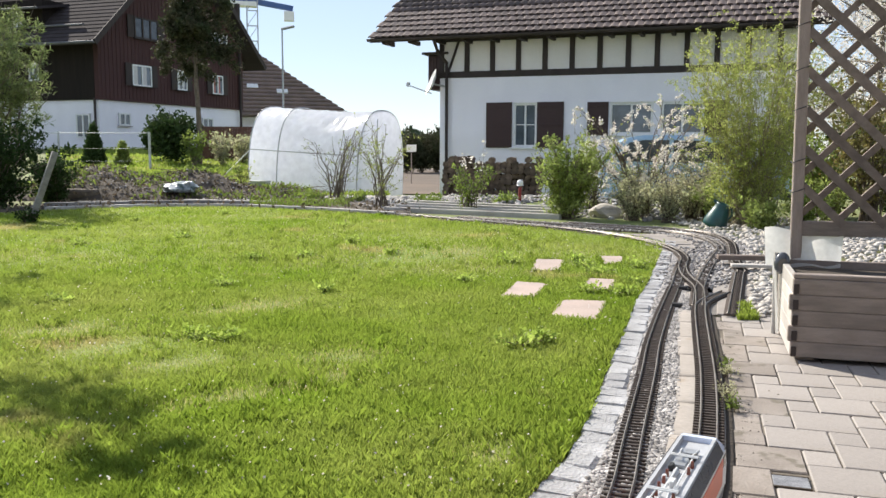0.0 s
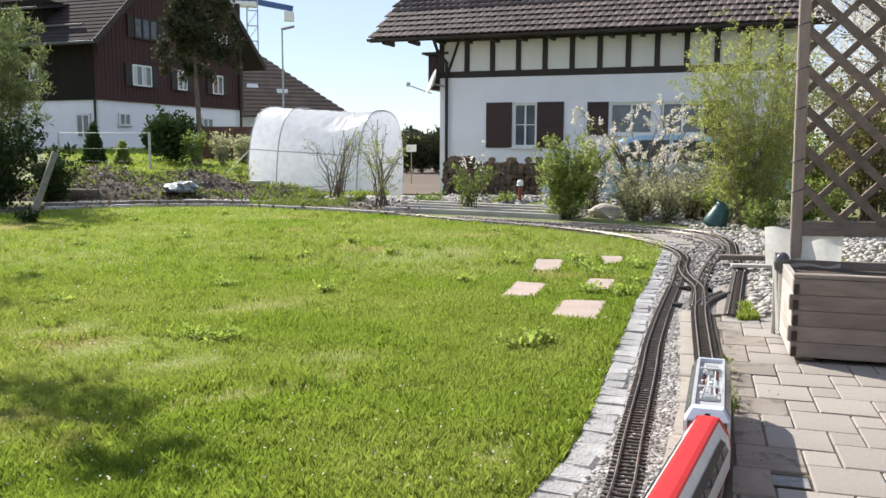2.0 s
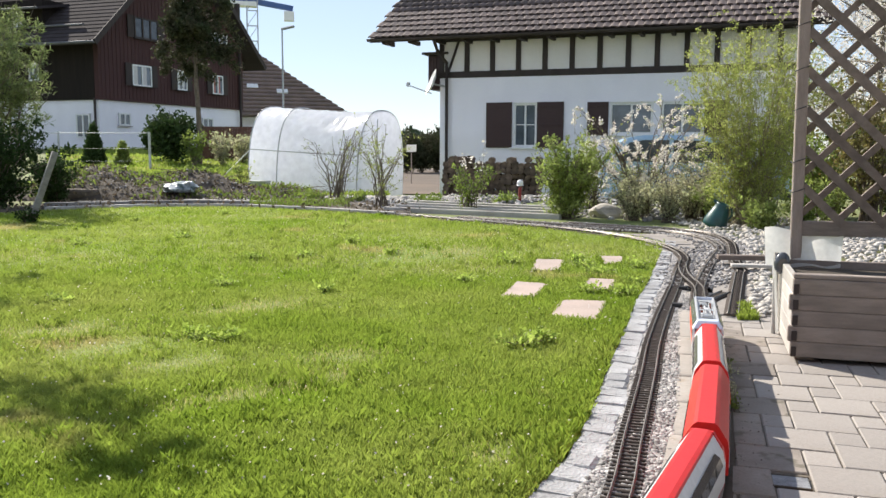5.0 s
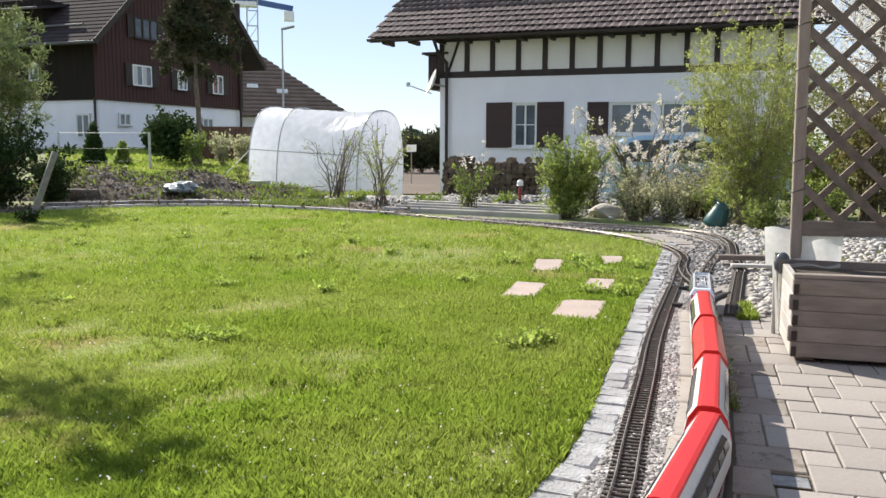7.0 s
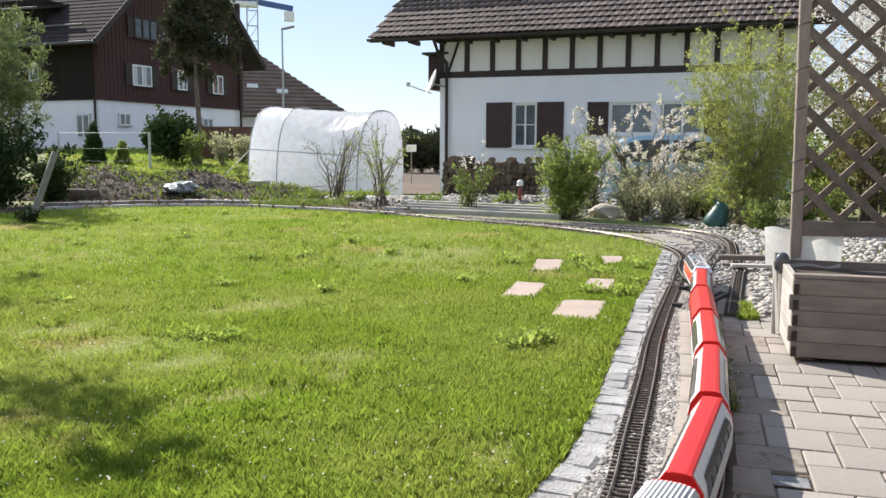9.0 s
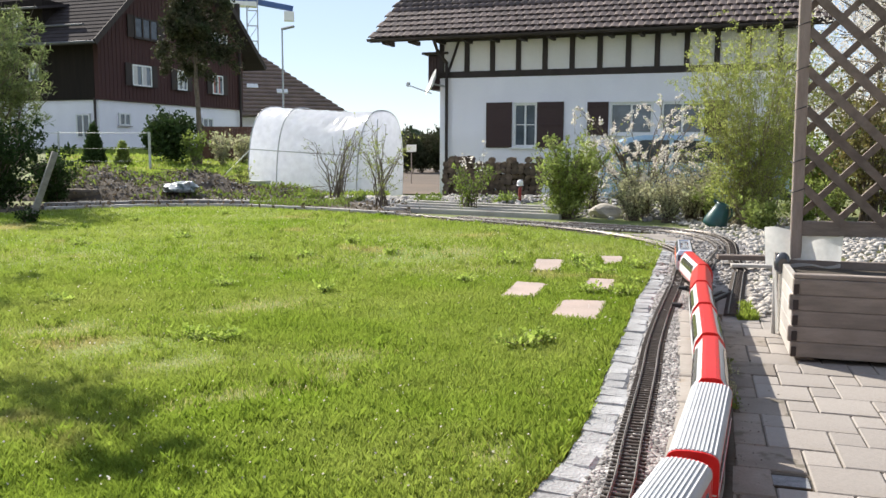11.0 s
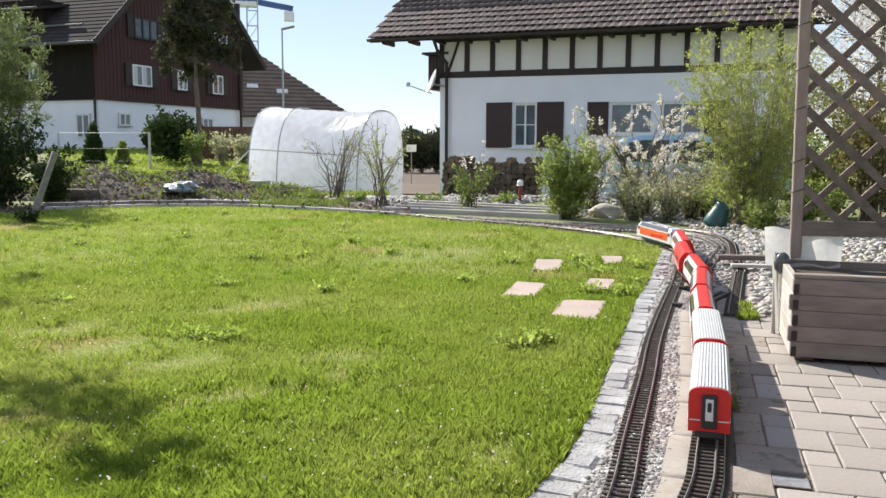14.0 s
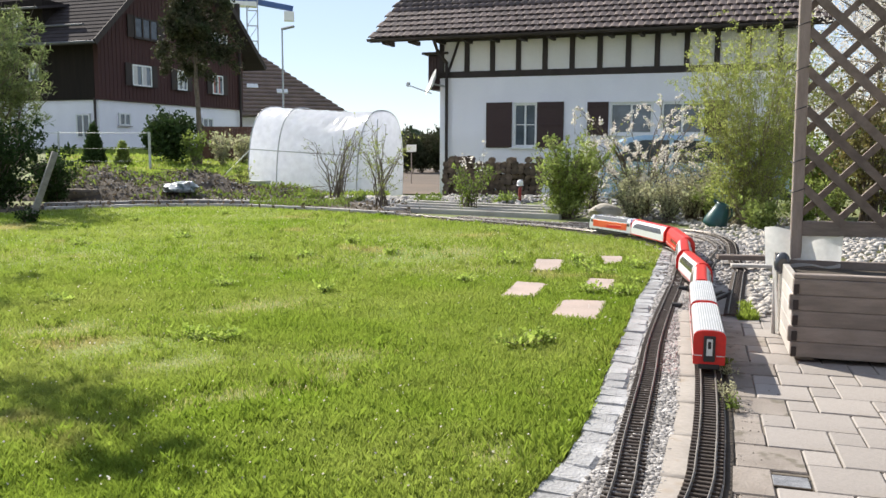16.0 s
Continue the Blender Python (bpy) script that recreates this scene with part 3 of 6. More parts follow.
# daisies and bright stalk tips in the lawn; the white specks also paint dew glints
rng = np.random.default_rng(77)
n = 2600
y = 2.0 + 9.6 * rng.uniform(0, 1, n) ** 1.3
x = rng.uniform(-0.53, 0.3, n) * y
k = inside(x, y, outline) & (np.sin(x * 1.7 + 2) * np.sin(y * 1.1) + rng.normal(size=n) * 0.6 > 0)
pts = np.stack([x[k], y[k], rng.uniform(0.02, 0.045, k.sum()) + np.array([climb(q) for q in y[k]])], 1)
tagged(raw("daisies", *leaf_cloud(pts, 0.0075, rng, up=0.2, aspect=1.0), M_BLOSSOM), "tiny white daisies and painted dew glints scattered in the lawn", "daisies", "", "stuff")


def piece(name, bm, material):
    me = bpy.data.meshes.new(name)
    bm.to_mesh(me)
    bm.free()
    me.materials.append(material)
    return me


def place(me, parent, loc, rot=(0, 0, 0)):
    o = new(me.name.split(".")[0], me)
    o.parent, o.location, o.rotation_euler = parent, loc, rot
    return o


# ---- unseen plain walls, added to block sky light and bounce some onto the terrace ----
tagged(part("wall_south", box(5.6, 0.3, 5.2, 2.1, -1.75, -0.05), M_BOUNCEWALL), "unseen plain wall added behind the terrace to block and bounce light", "wall", "", "structure")
tagged(part("wall_east", box(0.3, 3.6, 5.2, 4.05, 0.2, -0.05), M_DARKWALL), "unseen plain dark wall added beside the terrace to block sky light", "wall", "", "structure")

# ---- white house ----
WU = Vector((0.939, -0.344, 0))
WANG = math.degrees(math.atan2(WU.y, WU.x))
HOUSE = Matrix.Translation((0.05, 24.0, 0)) @ pose(0, 0, 0, 0, 0, WANG)
house = thing("house", "white rendered half-timbered house with brown tiled roof", "house", HOUSE)
HW = 9.2


def wall_with_holes(length, z0, z1, thick, holes):
    """A wall along x whose openings go right through it."""
    bm = bmesh.new()
    xs_ = sorted({HX, length, *[h[0] for h in holes], *[h[1] for h in holes]})
    for a, b in zip(xs_, xs_[1:]):
        hs = [h for h in holes if h[0] <= a and h[1] >= b]
        zz = z0
        for h in sorted(hs, key=lambda q: q[2]):
            box(b - a, thick, h[2] - zz, (a + b) / 2, thick / 2, zz, bm=bm)
            zz = h[3]
        box(b - a, thick, z1 - zz, (a + b) / 2, thick / 2, zz, bm=bm)
    bmesh.ops.remove_doubles(bm, verts=bm.verts, dist=0.0005)
    return bm


HX = -0.16
WINS = [(1.92, 2.59, 0.87, 2.06), (4.5, 5.62, 1.2, 2.04), (5.8, 6.86, 1.2, 2.04)]
part("wall", wall_with_holes(HW, -0.7, 2.75, 0.3, WINS), M_PLASTER, house, "white rendered ground-floor wall")
part("side_wall", box(0.3, 7.7, 4.6, HX + 0.15, 4.15, -0.7), M_PLASTER, house)
part("side_wall", box(0.3, 7.7, 4.6, HW - 0.15, 4.15, -0.7), M_PLASTER, house)
part("back_wall", box(HW - 0.6, 0.3, 4.6, HW / 2, 7.85, -0.7), M_PLASTER, house)
part("upper_wall", box(HW - HX, 0.26, 1.12, (HW + HX) / 2, 0.15, 2.75), M_CREAM, house, "cream infill between the timbers")
part("room_floor", box(HW - 0.6, 7.4, 0.1, HW / 2, 4, 2.6), M_TIMBER, house)
part("gable", prism([(0.0, 3.87), (8, 3.87), (4.4, 6.6)], 0.3, m=pose(0.3, 0, 0, 0, 0, 90)), M_TIMBER, house)
part("gable", prism([(0.0, 3.87), (8, 3.87), (4.4, 6.6)], 0.3, m=pose(HW, 0, 0, 0, 0, 90)), M_TIMBER, house)
part("sill_beam", box(HW + 0.26, 0.05, 0.17, HW / 2 - 0.08, 0.0, 2.75, 0.008), M_TIMBER, house)
part("top_beam", box(HW + 0.26, 0.05, 0.14, HW / 2 - 0.08, 0.0, 3.72, 0.008), M_TIMBER, house)
tx = [-0.11] + [0.62 + 0.7215 * i for i in range(12)]
for x in tx:
    part("timber_post", box(0.135, 0.05, 0.82, x, -0.003, 2.91, 0.008), M_TIMBER, house)
part("timber_brace", beam((0.08, -0.002, 2.9), (0.39, -0.002, 3.74), 0.1, 0.045), M_TIMBER, house)


def window(parent, x0, x1, z0, z1, y=0.0, shutters=(True, True), cross="grid", sh=0.72):
    w = part("window", box(x1 - x0 - 0.02, 0.012, z1 - z0 - 0.02, (x0 + x1) / 2, y + 0.12, z0 + 0.01), M_GLASS, parent, "dark reflecting window pane")
    bm = box(0.07, 0.06, z1 - z0, x0 + 0.035, y + 0.09, z0)
    for a in ((x1 - x0, 0.07, (x0 + x1) / 2, z0), (x1 - x0, 0.07, (x0 + x1) / 2, z1 - 0.07)):
        box(a[0], 0.058, a[1], a[2], y + 0.09, a[3], bm=bm)
    box(0.07, 0.06, z1 - z0, x1 - 0.035, y + 0.09, z0, bm=bm)
    part("frame", bm, M_WHITE, w)
    if cross:
        part("glazing_bar", box(0.05, 0.03, z1 - z0 - 0.1, (x0 + x1) / 2, y + 0.095, z0 + 0.05), M_WHITE, w)
    if cross == "grid":
        part("glazing_bar", box(x1 - x0 - 0.1, 0.028, 0.025, (x0 + x1) / 2, y + 0.095, z0 + (z1 - z0) * 0.5), M_WHITE, w)
    part("sill", box(x1 - x0 + 0.12, 0.14, 0.04, (x0 + x1) / 2, y - 0.02, z0 - 0.04, 0.006), M_WHITE, w)
    for k, on in zip((-1, 1), shutters):
        if on:
            xc = (x0 - sh / 2 - 0.01) if k < 0 else (x1 + sh / 2 + 0.01)
            s = part("shutter", box(sh, 0.03, z1 - z0 + 0.02, xc, y - 0.03, z0 - 0.01, 0.005), M_SHUTTER, parent, "dark brown wooden shutter")
            for zz in (0.05, 0.5, 0.9):
                part("batten", box(sh - 0.08, 0.016, 0.07, xc, y - 0.052, z0 + (z1 - z0) * zz - 0.03, 0.003), M_SHUTTER, s)
    return w


window(house, *WINS[0])
window(house, *WINS[1], shutters=(True, False), cross="mullion", sh=0.55)
window(house, *WINS[2], shutters=(False, True), cross="mullion", sh=0.55)

# roof: slab, then rows of curved tiles on the front slope
RE, RR = (-0.82, 3.80), (4.4, 7.15)
slope = math.atan2(RR[1] - RE[1], RR[0] - RE[0])
X0, X1 = -1.92, HW + 0.45
part("roof", prism([(-0.8, 3.78), (4.4, 7.13), (9.6, 3.78), (9.6, 3.68), (4.4, 7.03), (-0.8, 3.68)], X1 - X0, m=pose(X1, 0, 0, 0, 0, 90)), M_TIMBER, house, "dark boarded roof deck")
bm = bmesh.new()
prof = [(-0.1, 0.0), (-0.075, 0.026), (-0.03, 0.03), (0.04, 0.012), (0.1, 0.0)]
lo, hi = [], []
for x, z in prof:
    lo.append(bm.verts.new((x + 0.012, -0.02 - 0.35 * z, z + 0.046)))
for x, z in prof:
    hi.append(bm.verts.new((x, 0.36, z)))
und = [bm.verts.new((x, -0.02, z + 0.005)) for x, z in prof]
for i in range(4):
    bm.faces.new((lo[i], lo[i + 1], hi[i + 1], hi[i]))
    bm.faces.new((und[i], und[i + 1], lo[i + 1], lo[i]))
bmesh.ops.recalc_face_normals(bm, faces=bm.faces)
TILE = piece("roof_tile", bm, M_TILE)
tv = np.array([v.co[:] for v in TILE.vertices])
tf = np.array([p.vertices[:] for p in TILE.polygons])
jv, jf = [], []
rrng = random.Random(3)
for r in range(19):
    for c in range(int((X1 - X0) / 0.198)):
        x = X0 + 0.1 + c * 0.198 + 0.099 * (r % 2) + (0.004 * rrng.uniform(-1, 1))
        d = r * 0.325 + rrng.uniform(-0.006, 0.006)
        y, z = RE[0] - 0.06 + d * math.cos(slope), RE[1] - 0.01 + d * math.sin(slope)
        m = Matrix.Translation((x, y, z)) @ Matrix.Rotation(slope + rrng.uniform(-0.02, 0.02), 4, "X")
        if r < 5 and c < 60:
            o = new("roof_tile", TILE)
            o.parent, o.matrix_basis = house, m
        else:
            mm = np.array(m)
            jv.append(tv @ mm[:3, :3].T + mm[:3, 3])
            jf.append(tf + len(tv) * len(jf))
tagged(raw("roof_tiles", np.vstack(jv), np.vstack(jf), M_TILEJ, house), kind="stuff")
# gutter, rafter ends, downpipe
bm = bmesh.new()
prof = [(0.07 * math.cos(a), 0.07 * math.sin(a)) for a in np.linspace(math.pi, 2 * math.pi, 7)]
a = [bm.verts.new((X0, -0.93 + p, 3.76 + q)) for p, q in prof]
b = [bm.verts.new((X1, -0.93 + p, 3.76 + q)) for p, q in prof]
for i in range(6):
    bm.faces.new((a[i], a[i + 1], b[i + 1], b[i]))
part("gutter", bm, M_TIMBER, house, "dark metal eaves gutter")
for i in range(15):
    part("rafter_end", box(0.1, 0.7, 0.12, X0 + 0.4 + i * 0.76, -0.42, 3.64, 0.01, rot=None), M_TIMBER, house)
bm = rod((-0.02, -0.9, 3.7), (-0.02, -0.55, 3.4), 0.045)
rod((-0.02, -0.55, 3.4), (0.06, -0.08, 3.15), 0.045, bm=bm)
rod((0.06, -0.08, 3.17), (0.06, -0.08, -0.55), 0.045, bm=bm)
part("downpipe", bm, M_TIMBER, house, "dark copper downpipe")
bay = part("bay", box(0.5, 1.6, 0.95, -0.28, 0.9, 2.45, 0.02), M_TIMBER, house, "dark boarded bay on the gable")
part("bay_roof", box(0.75, 1.9, 0.06, -0.3, 0.85, 3.4, 0.01), M_TIMBER, bay)
for i in range(6):
    part("board", box(0.075, 0.02, 0.9, -0.5 + i * 0.085, 0.085, 2.47, 0.004), M_SHUTTER, bay)
dish = thing("satellite_dish", "light grey satellite dish on the house corner", "satellite dish", HOUSE @ pose(-0.3, -0.35, 2.62))
bm = bmesh.new()
bmesh.ops.create_uvsphere(bm, u_segments=20, v_segments=12, radius=0.75)
bmesh.ops.delete(bm, geom=[v for v in bm.verts if v.co.z > -0.64], context="VERTS")
bmesh.ops.translate(bm, verts=bm.verts, vec=(0, 0, 0.7))
bmesh.ops.transform(bm, matrix=pose(0.05, 0, 0, 0, -68, 30), verts=bm.verts)
part("reflector", bm, M_WHITE, dish)
part("arm", rod((0.02, 0, -0.3), (-0.5, -0.25, -0.1), 0.015), M_GREY, dish)
part("receiver", box(0.1, 0.08, 0.12, -0.55, -0.28, -0.12, 0.02), M_GREY, dish)
part("bracket", rod((0.1, 0, -0.05), (0.32, 0.3, -0.1), 0.025), M_GREY, dish)

# ---- red farmhouse ----
FARM = Matrix.Translation((-18.2, 46, 0)) @ pose(0, 0, 0, 0, 0, math.degrees(math.atan2(12.4, 4.6)))
farm = thing("farmhouse", "dark red boarded farmhouse with white ground floor", "house", FARM)
part("wall", box(13.2, 14, 3.3, 6.6, 7, 0), M_PLASTER, farm, "white rendered ground floor")
part("upper_wall", prism([(-0.1, 3.3), (13.3, 3.3), (13.3, 7.2), (6.6, 12.8), (-0.1, 7.2)], 0.3, m=pose(0, -0.12, 0)), M_REDWALL, farm, "dark red vertical boards")
part("side_wall", box(0.3, 13.6, 3.9, 0.05, 7, 3.3), M_DARKWALL, farm, "almost black boarded side wall")
part("side_wall", box(0.3, 13.6, 3.9, 13.15, 7, 3.3), M_DARKWALL, farm)
for x in np.arange(0.1, 13.2, 0.3):
    top = 7.1 + (min(x, 13.2 - x)) * 0.845 - 0.1
    part("wall_board", box(0.05, 0.03, top - 3.4, x, -0.122, 3.4), M_REDWALL, farm)
bm = prism([(-1.3, 6.25), (6.6, 13.35), (14.5, 6.25), (14.5, 6.0), (6.6, 13.05), (-1.3, 6.0)], 16, m=pose(0, -1.1, 0))
part("roof", bm, M_TILEF, farm, "dark brown tiled roof")
fs = math.atan2(7.1, 7.9)
bm = bmesh.new()
for r in range(30):
    d = r * 0.34
    x, z = -1.3 + d * math.cos(fs), 6.27 + d * math.sin(fs)
    box(0.3, 15.9, 0.05, x + 0.1, 6.9, z + 0.03, rot=Matrix.Rotation(-fs + 0.08, 4, "Y"), bm=bm)
tagged(part("tile_course", bm, M_TILEF, farm), kind="stuff")
part("verge_board", beam((-1.4, -1.13, 6.1), (6.6, -1.13, 13.3), 0.06, 0.3), M_TIMBER, farm)
part("verge_board", beam((14.6, -1.13, 6.1), (6.6, -1.13, 13.3), 0.06, 0.3), M_TIMBER, farm)
part("gutter", rod((-1.42, -1.1, 6.12), (-1.42, 14.8, 6.12), 0.08), M_ZINC, farm)
part("snow_rail", rod((-0.5, 0.4, 7.15), (-0.5, 14, 7.15), 0.06), M_ZINC, farm)
part("downpipe", rod((-0.08, 0.25, 3.4), (-0.08, 0.25, 0.6), 0.06), M_TIMBER, farm)
for x0, x1, z0, z1, look_, leaves_ in ((2.42, 3.92, 4.2, 5.36, "curtain", (0, 1)), (6.33, 7.13, 4.2, 5.38, "curtain", (0, 1)), (9.8, 10.83, 4.17, 5.37, "red", (0, 1)), (2.7, 4.63, 6.83, 7.98, "dark", (0, 1)), (9.7, 11.4, 7.36, 7.98, "curtain", ()), (6.28, 7.05, 8.64, 9.6, "curtain", ()),
                                  (1.4, 2.23, 1.98, 2.67, "pane", ()), (8.87, 9.87, 1.98, 2.65, "pane", ()), (4.3, 5.0, 2.0, 2.72, "pane", ())):
    up = z0 > 3
    yy = -0.18 if up else -0.03
    w = part("window", box(x1 - x0, 0.06, z1 - z0, (x0 + x1) / 2, yy, z0), M_CARGLASS if look_ == "dark" else M_GLASS, farm)
    bm = bmesh.new()
    sash = np.linspace(x0, x1, 4 if look_ == "dark" else 3)
    for fx in sash:
        box(0.09, 0.05, z1 - z0, fx, yy - 0.05, z0, bm=bm)
    for fz in (z0, z1 - 0.08):
        box(x1 - x0, 0.05, 0.08, (x0 + x1) / 2, yy - 0.048, fz, bm=bm)
    part("frame", bm, M_TIMBER if look_ == "dark" else M_WHITE, w)
    if look_ in ("curtain", "red"):
        for a, b in zip(sash, sash[1:]):
            part("curtain", box((b - a) * 0.42, 0.02, z1 - z0 - 0.1, a + (b - a) * 0.3, yy - 0.035, z0 + 0.05), M_CURTAIN if look_ == "curtain" else M_CURTRED, w)
    part("sill", box(x1 - x0 + 0.2, 0.14, 0.05, (x0 + x1) / 2, yy - 0.05, z0 - 0.05), M_TIMBER if up else M_CONC, w)
    for k in leaves_:
        part("shutter", box(0.5, 0.05, z1 - z0 + 0.05, (x0 - 0.31, x1 + 0.31)[k], -0.2, z0), M_TIMBER, w)
for y0, y1, z0, z1 in ((0.65, 1.5, 1.3, 2.57), (3.9, 4.5, 4.35, 5.3)):
    xx = -0.14 if z0 > 3 else -0.03
    w = part("window", box(0.06, y1 - y0, z1 - z0, xx, (y0 + y1) / 2, z0), M_GLASS, farm)
    bm = bmesh.new()
    for fy in (y0, (y0 + y1) / 2, y1):
        box(0.05, 0.09, z1 - z0, xx - 0.05, fy, z0, bm=bm)
    for fz in (z0, z1 - 0.08):
        box(0.05, y1 - y0, 0.08, xx - 0.048, (y0 + y1) / 2, fz, bm=bm)
    part("frame", bm, M_WHITE, w)
dormer = part("dormer", box(3.4, 4.4, 2.3, 1.5, 5.6, 6.35), M_DARKWALL, farm, "dark boarded dormer")
part("dormer_roof", box(4.6, 5.4, 0.14, 1.3, 5.6, 8.45, rot=Matrix.Rotation(-0.2, 4, "Y")), M_TILEF, dormer)
part("dormer_gutter", rod((-1.05, 2.9, 8.05), (-1.05, 8.3, 8.05), 0.06), M_ZINC, dormer)
w = part("dormer_window", box(0.06, 0.62, 0.95, -0.22, 5.1, 7.12), M_CURTAIN, dormer, "white curtained dormer window")
part("frame", box(0.05, 0.07, 0.95, -0.27, 5.1, 7.12), M_WHITE, w)
part("flue", rod((13.9, 0.6, 5.9), (13.9, 0.6, 10.4), 0.2), M_TIMBER, farm)
part("flue", rod((13.0, 0.9, 6.9), (13.0, 0.9, 10.8), 0.28), M_GREY, farm)
part("downpipe", rod((12.8, -0.25, 7.4), (12.8, -0.25, 0.6), 0.09), M_TIMBER, farm)
part("chimney", box(0.9, 0.7, 2.2, 11.6, 4, 8.5), M_CONC, farm)

# ---- hipped house behind ----
h2 = thing("house", "distant house with a brown hipped roof", "house", pose(-18.6, 78, 0, 0, 0, 20))
part("wall", box(14, 9, 3.4, -0.5, 0, 0), M_PLASTER, h2)
bm = bmesh.new()
q = [bm.verts.new(p) for p in ((-9, -5.5, 3.4), (9.6, -5.5, 3.4), (9.6, 5.5, 3.4), (-9, 5.5, 3.4), (-4, 0, 10.2), (0.3, 0, 10.2))]
for f in ((0, 1, 5, 4), (1, 2, 5), (2, 3, 4, 5), (3, 0, 4), (3, 2, 1, 0)):
    bm.faces.new([q[i] for i in f])
part("roof", bm, M_TILE2, h2, "brown hipped tiled roof")
hs = math.atan2(6.8, 5.5)
v, f = [], []
for r in range(20):
    # each course overhangs the one below by its thickness
    for u, up in ((r / 20, 0.02), (r / 20, 0.12), ((r + 1) / 20, 0.02)):
        v += [(-9 + 5 * u, -5.5 + 5.5 * u - up, 3.4 + 6.8 * u + up), (9.6 - 9.3 * u, -5.5 + 5.5 * u - up, 3.4 + 6.8 * u + up)]
    k = 6 * r
    f += [(k, k + 1, k + 3, k + 2), (k + 2, k + 3, k + 5, k + 4)]
tagged(raw("tile_course", v, f, M_TILE2, h2), kind="stuff")
for x, z in ((1.0, 5.9), (3.5, 5.5)):
    y = -5.5 + (z - 3.4) * 5.5 / 6.8 - 0.1
    part("skylight", box(0.95, 0.1, 0.45, x, y - 0.05, z, rot=Matrix.Rotation(hs - math.pi / 2, 4, "X")), M_WHITE, h2)

# ---- crane and street lamp ----
crane = thing("tower_crane", "grey lattice tower crane with a blue jib", "crane", pose(-22.0, 101, 0, 0, 0, 12))
for sx in (-0.6, 0.6):
    for sy in (-0.6, 0.6):
        part("mast_leg", beam((sx, sy, 0), (sx, sy, 19.5), 0.14), M_GREY, crane)
bm = bmesh.new()
for i in range(11):
    z = 1 + i * 1.7
    for a, b in (((-0.6, -0.6), (0.6, -0.6)), ((0.6, -0.6), (0.6, 0.6)), ((-0.6, 0.6), (-0.6, -0.6))):
        beam((*a, z), (*b, z), 0.12, bm=bm)
        beam((*a, z), (*b, z + 1.7), 0.07, bm=bm)
part("mast_lattice", bm, M_GREY, crane)
part("slewing_platform", box(3.4, 1.6, 0.5, -1.2, 0, 16.8), M_WHITE, crane, "pale machinery platform")
part("jib", beam((-2.8, 0, 17.9), (4.6, -0.3, 16.7), 0.5, 0.6), M_CRANE, crane, "blue folded jib")
part("ballast", box(1.15, 0.9, 1.05, 4.15, -0.3, 15.3), M_WHITE, crane)
part("mast_top", beam((-1.6, 0, 18.6), (-1.6, 0, 21.5), 0.4), M_CRANE, crane)

lamp = thing("street_lamp", "slim grey street lamp with a flat head", "street lamp", pose(-7.37, 40, 0))
part("pole", rod((0, 0, -0.2), (0, 0, 6.22), 0.055, 0.035, n=10), M_GREY, lamp)
part("head", box(0.62, 0.26, 0.1, 0.27, 0, 6.2, 0.035, rot=Matrix.Rotation(-0.22, 4, "Y")), M_GREY, lamp)

# ---- polytunnel ----
TUN = Matrix.Translation((-2.05, 20.4, -0.36)) @ pose(0, 0, 0, 0, 0, 180 - 30) @ pose(0, 0, 0, 0, -2.6, 0)
tunnel = thing("polytunnel", "white film polytunnel greenhouse on steel hoops", "greenhouse", TUN)
TL, TW, TH = 3.45, 2.0, 2.1
arc = [(TW / 2 * (1 - abs(math.cos(a)) ** 0.75 * (1 if math.cos(a) > 0 else -1)), TH * math.sin(a) ** 0.62) for a in np.linspace(0, math.pi, 25)]
v, f = [], []
nL = 72
for i in range(nL + 1):
    x = TL * i / nL
    for k, (y, z) in enumerate(arc):
        sag = 0.012 * math.sin(math.pi * ((x * 2 / TL) % 1)) * math.sin(math.pi * k / 24)
        wr = 0.02 * noise.noise((x * 3, y * 2.5 + 3, z * 2)) + 0.022 * noise.noise((x * 7 + z * 3, y * 5, z * 1.5))
        bay = max(0.0, math.sin(math.pi * min(1, max(0, x / (TL * 0.72)))))
        slack = bay * math.exp(-((k - 8.5) / 3.2) ** 2)
        fold = slack * (0.05 * noise.noise((x * 4 + k * 0.5, k * 0.3, 1)) + 0.05 * noise.noise((x * 13 - k, k * 0.6, 5)))
        wr += fold - 0.16 * slack
        v.append((x, -(y - TW / 2) * (1 - sag - 0.16 * slack) - TW / 2, z * (1 - sag) + wr * min(1, z)))
n = len(arc)
for i in range(nL):
    for k in range(n - 1):
        f.append((i * n + k, i * n + k + 1, (i + 1) * n + k + 1, (i + 1) * n + k))
raw("film", v, f, M_FILM, tunnel, True, "white translucent film cover")
for x in (0.0, TL):
    bm = bmesh.new()
    bm.faces.new([bm.verts.new((x, -y, z)) for y, z in arc])
    part("end_film", bm, M_FILM, tunnel, "white film end wall")
for x in (0.02, TL * 0.72, TL - 0.02):
    raw("hoop", *tube([(x, -(y - TW / 2) * 1.006 - TW / 2, z * 1.004) for y, z in arc], 0.016, 0.016, 6), M_GREY, tunnel)
for y, z in ((TW / 2 * (1 - math.cos(0.307) ** 0.75), TH * math.sin(0.307) ** 0.62), (TW / 2 * (1 + math.cos(0.307) ** 0.75), TH * math.sin(0.307) ** 0.62)):
    part("purlin", rod((0, -(y - TW / 2) * 1.006 - TW / 2, z * 1.004), (TL, -(y - TW / 2) * 1.006 - TW / 2, z * 1.004), 0.012), M_GREY, tunnel)
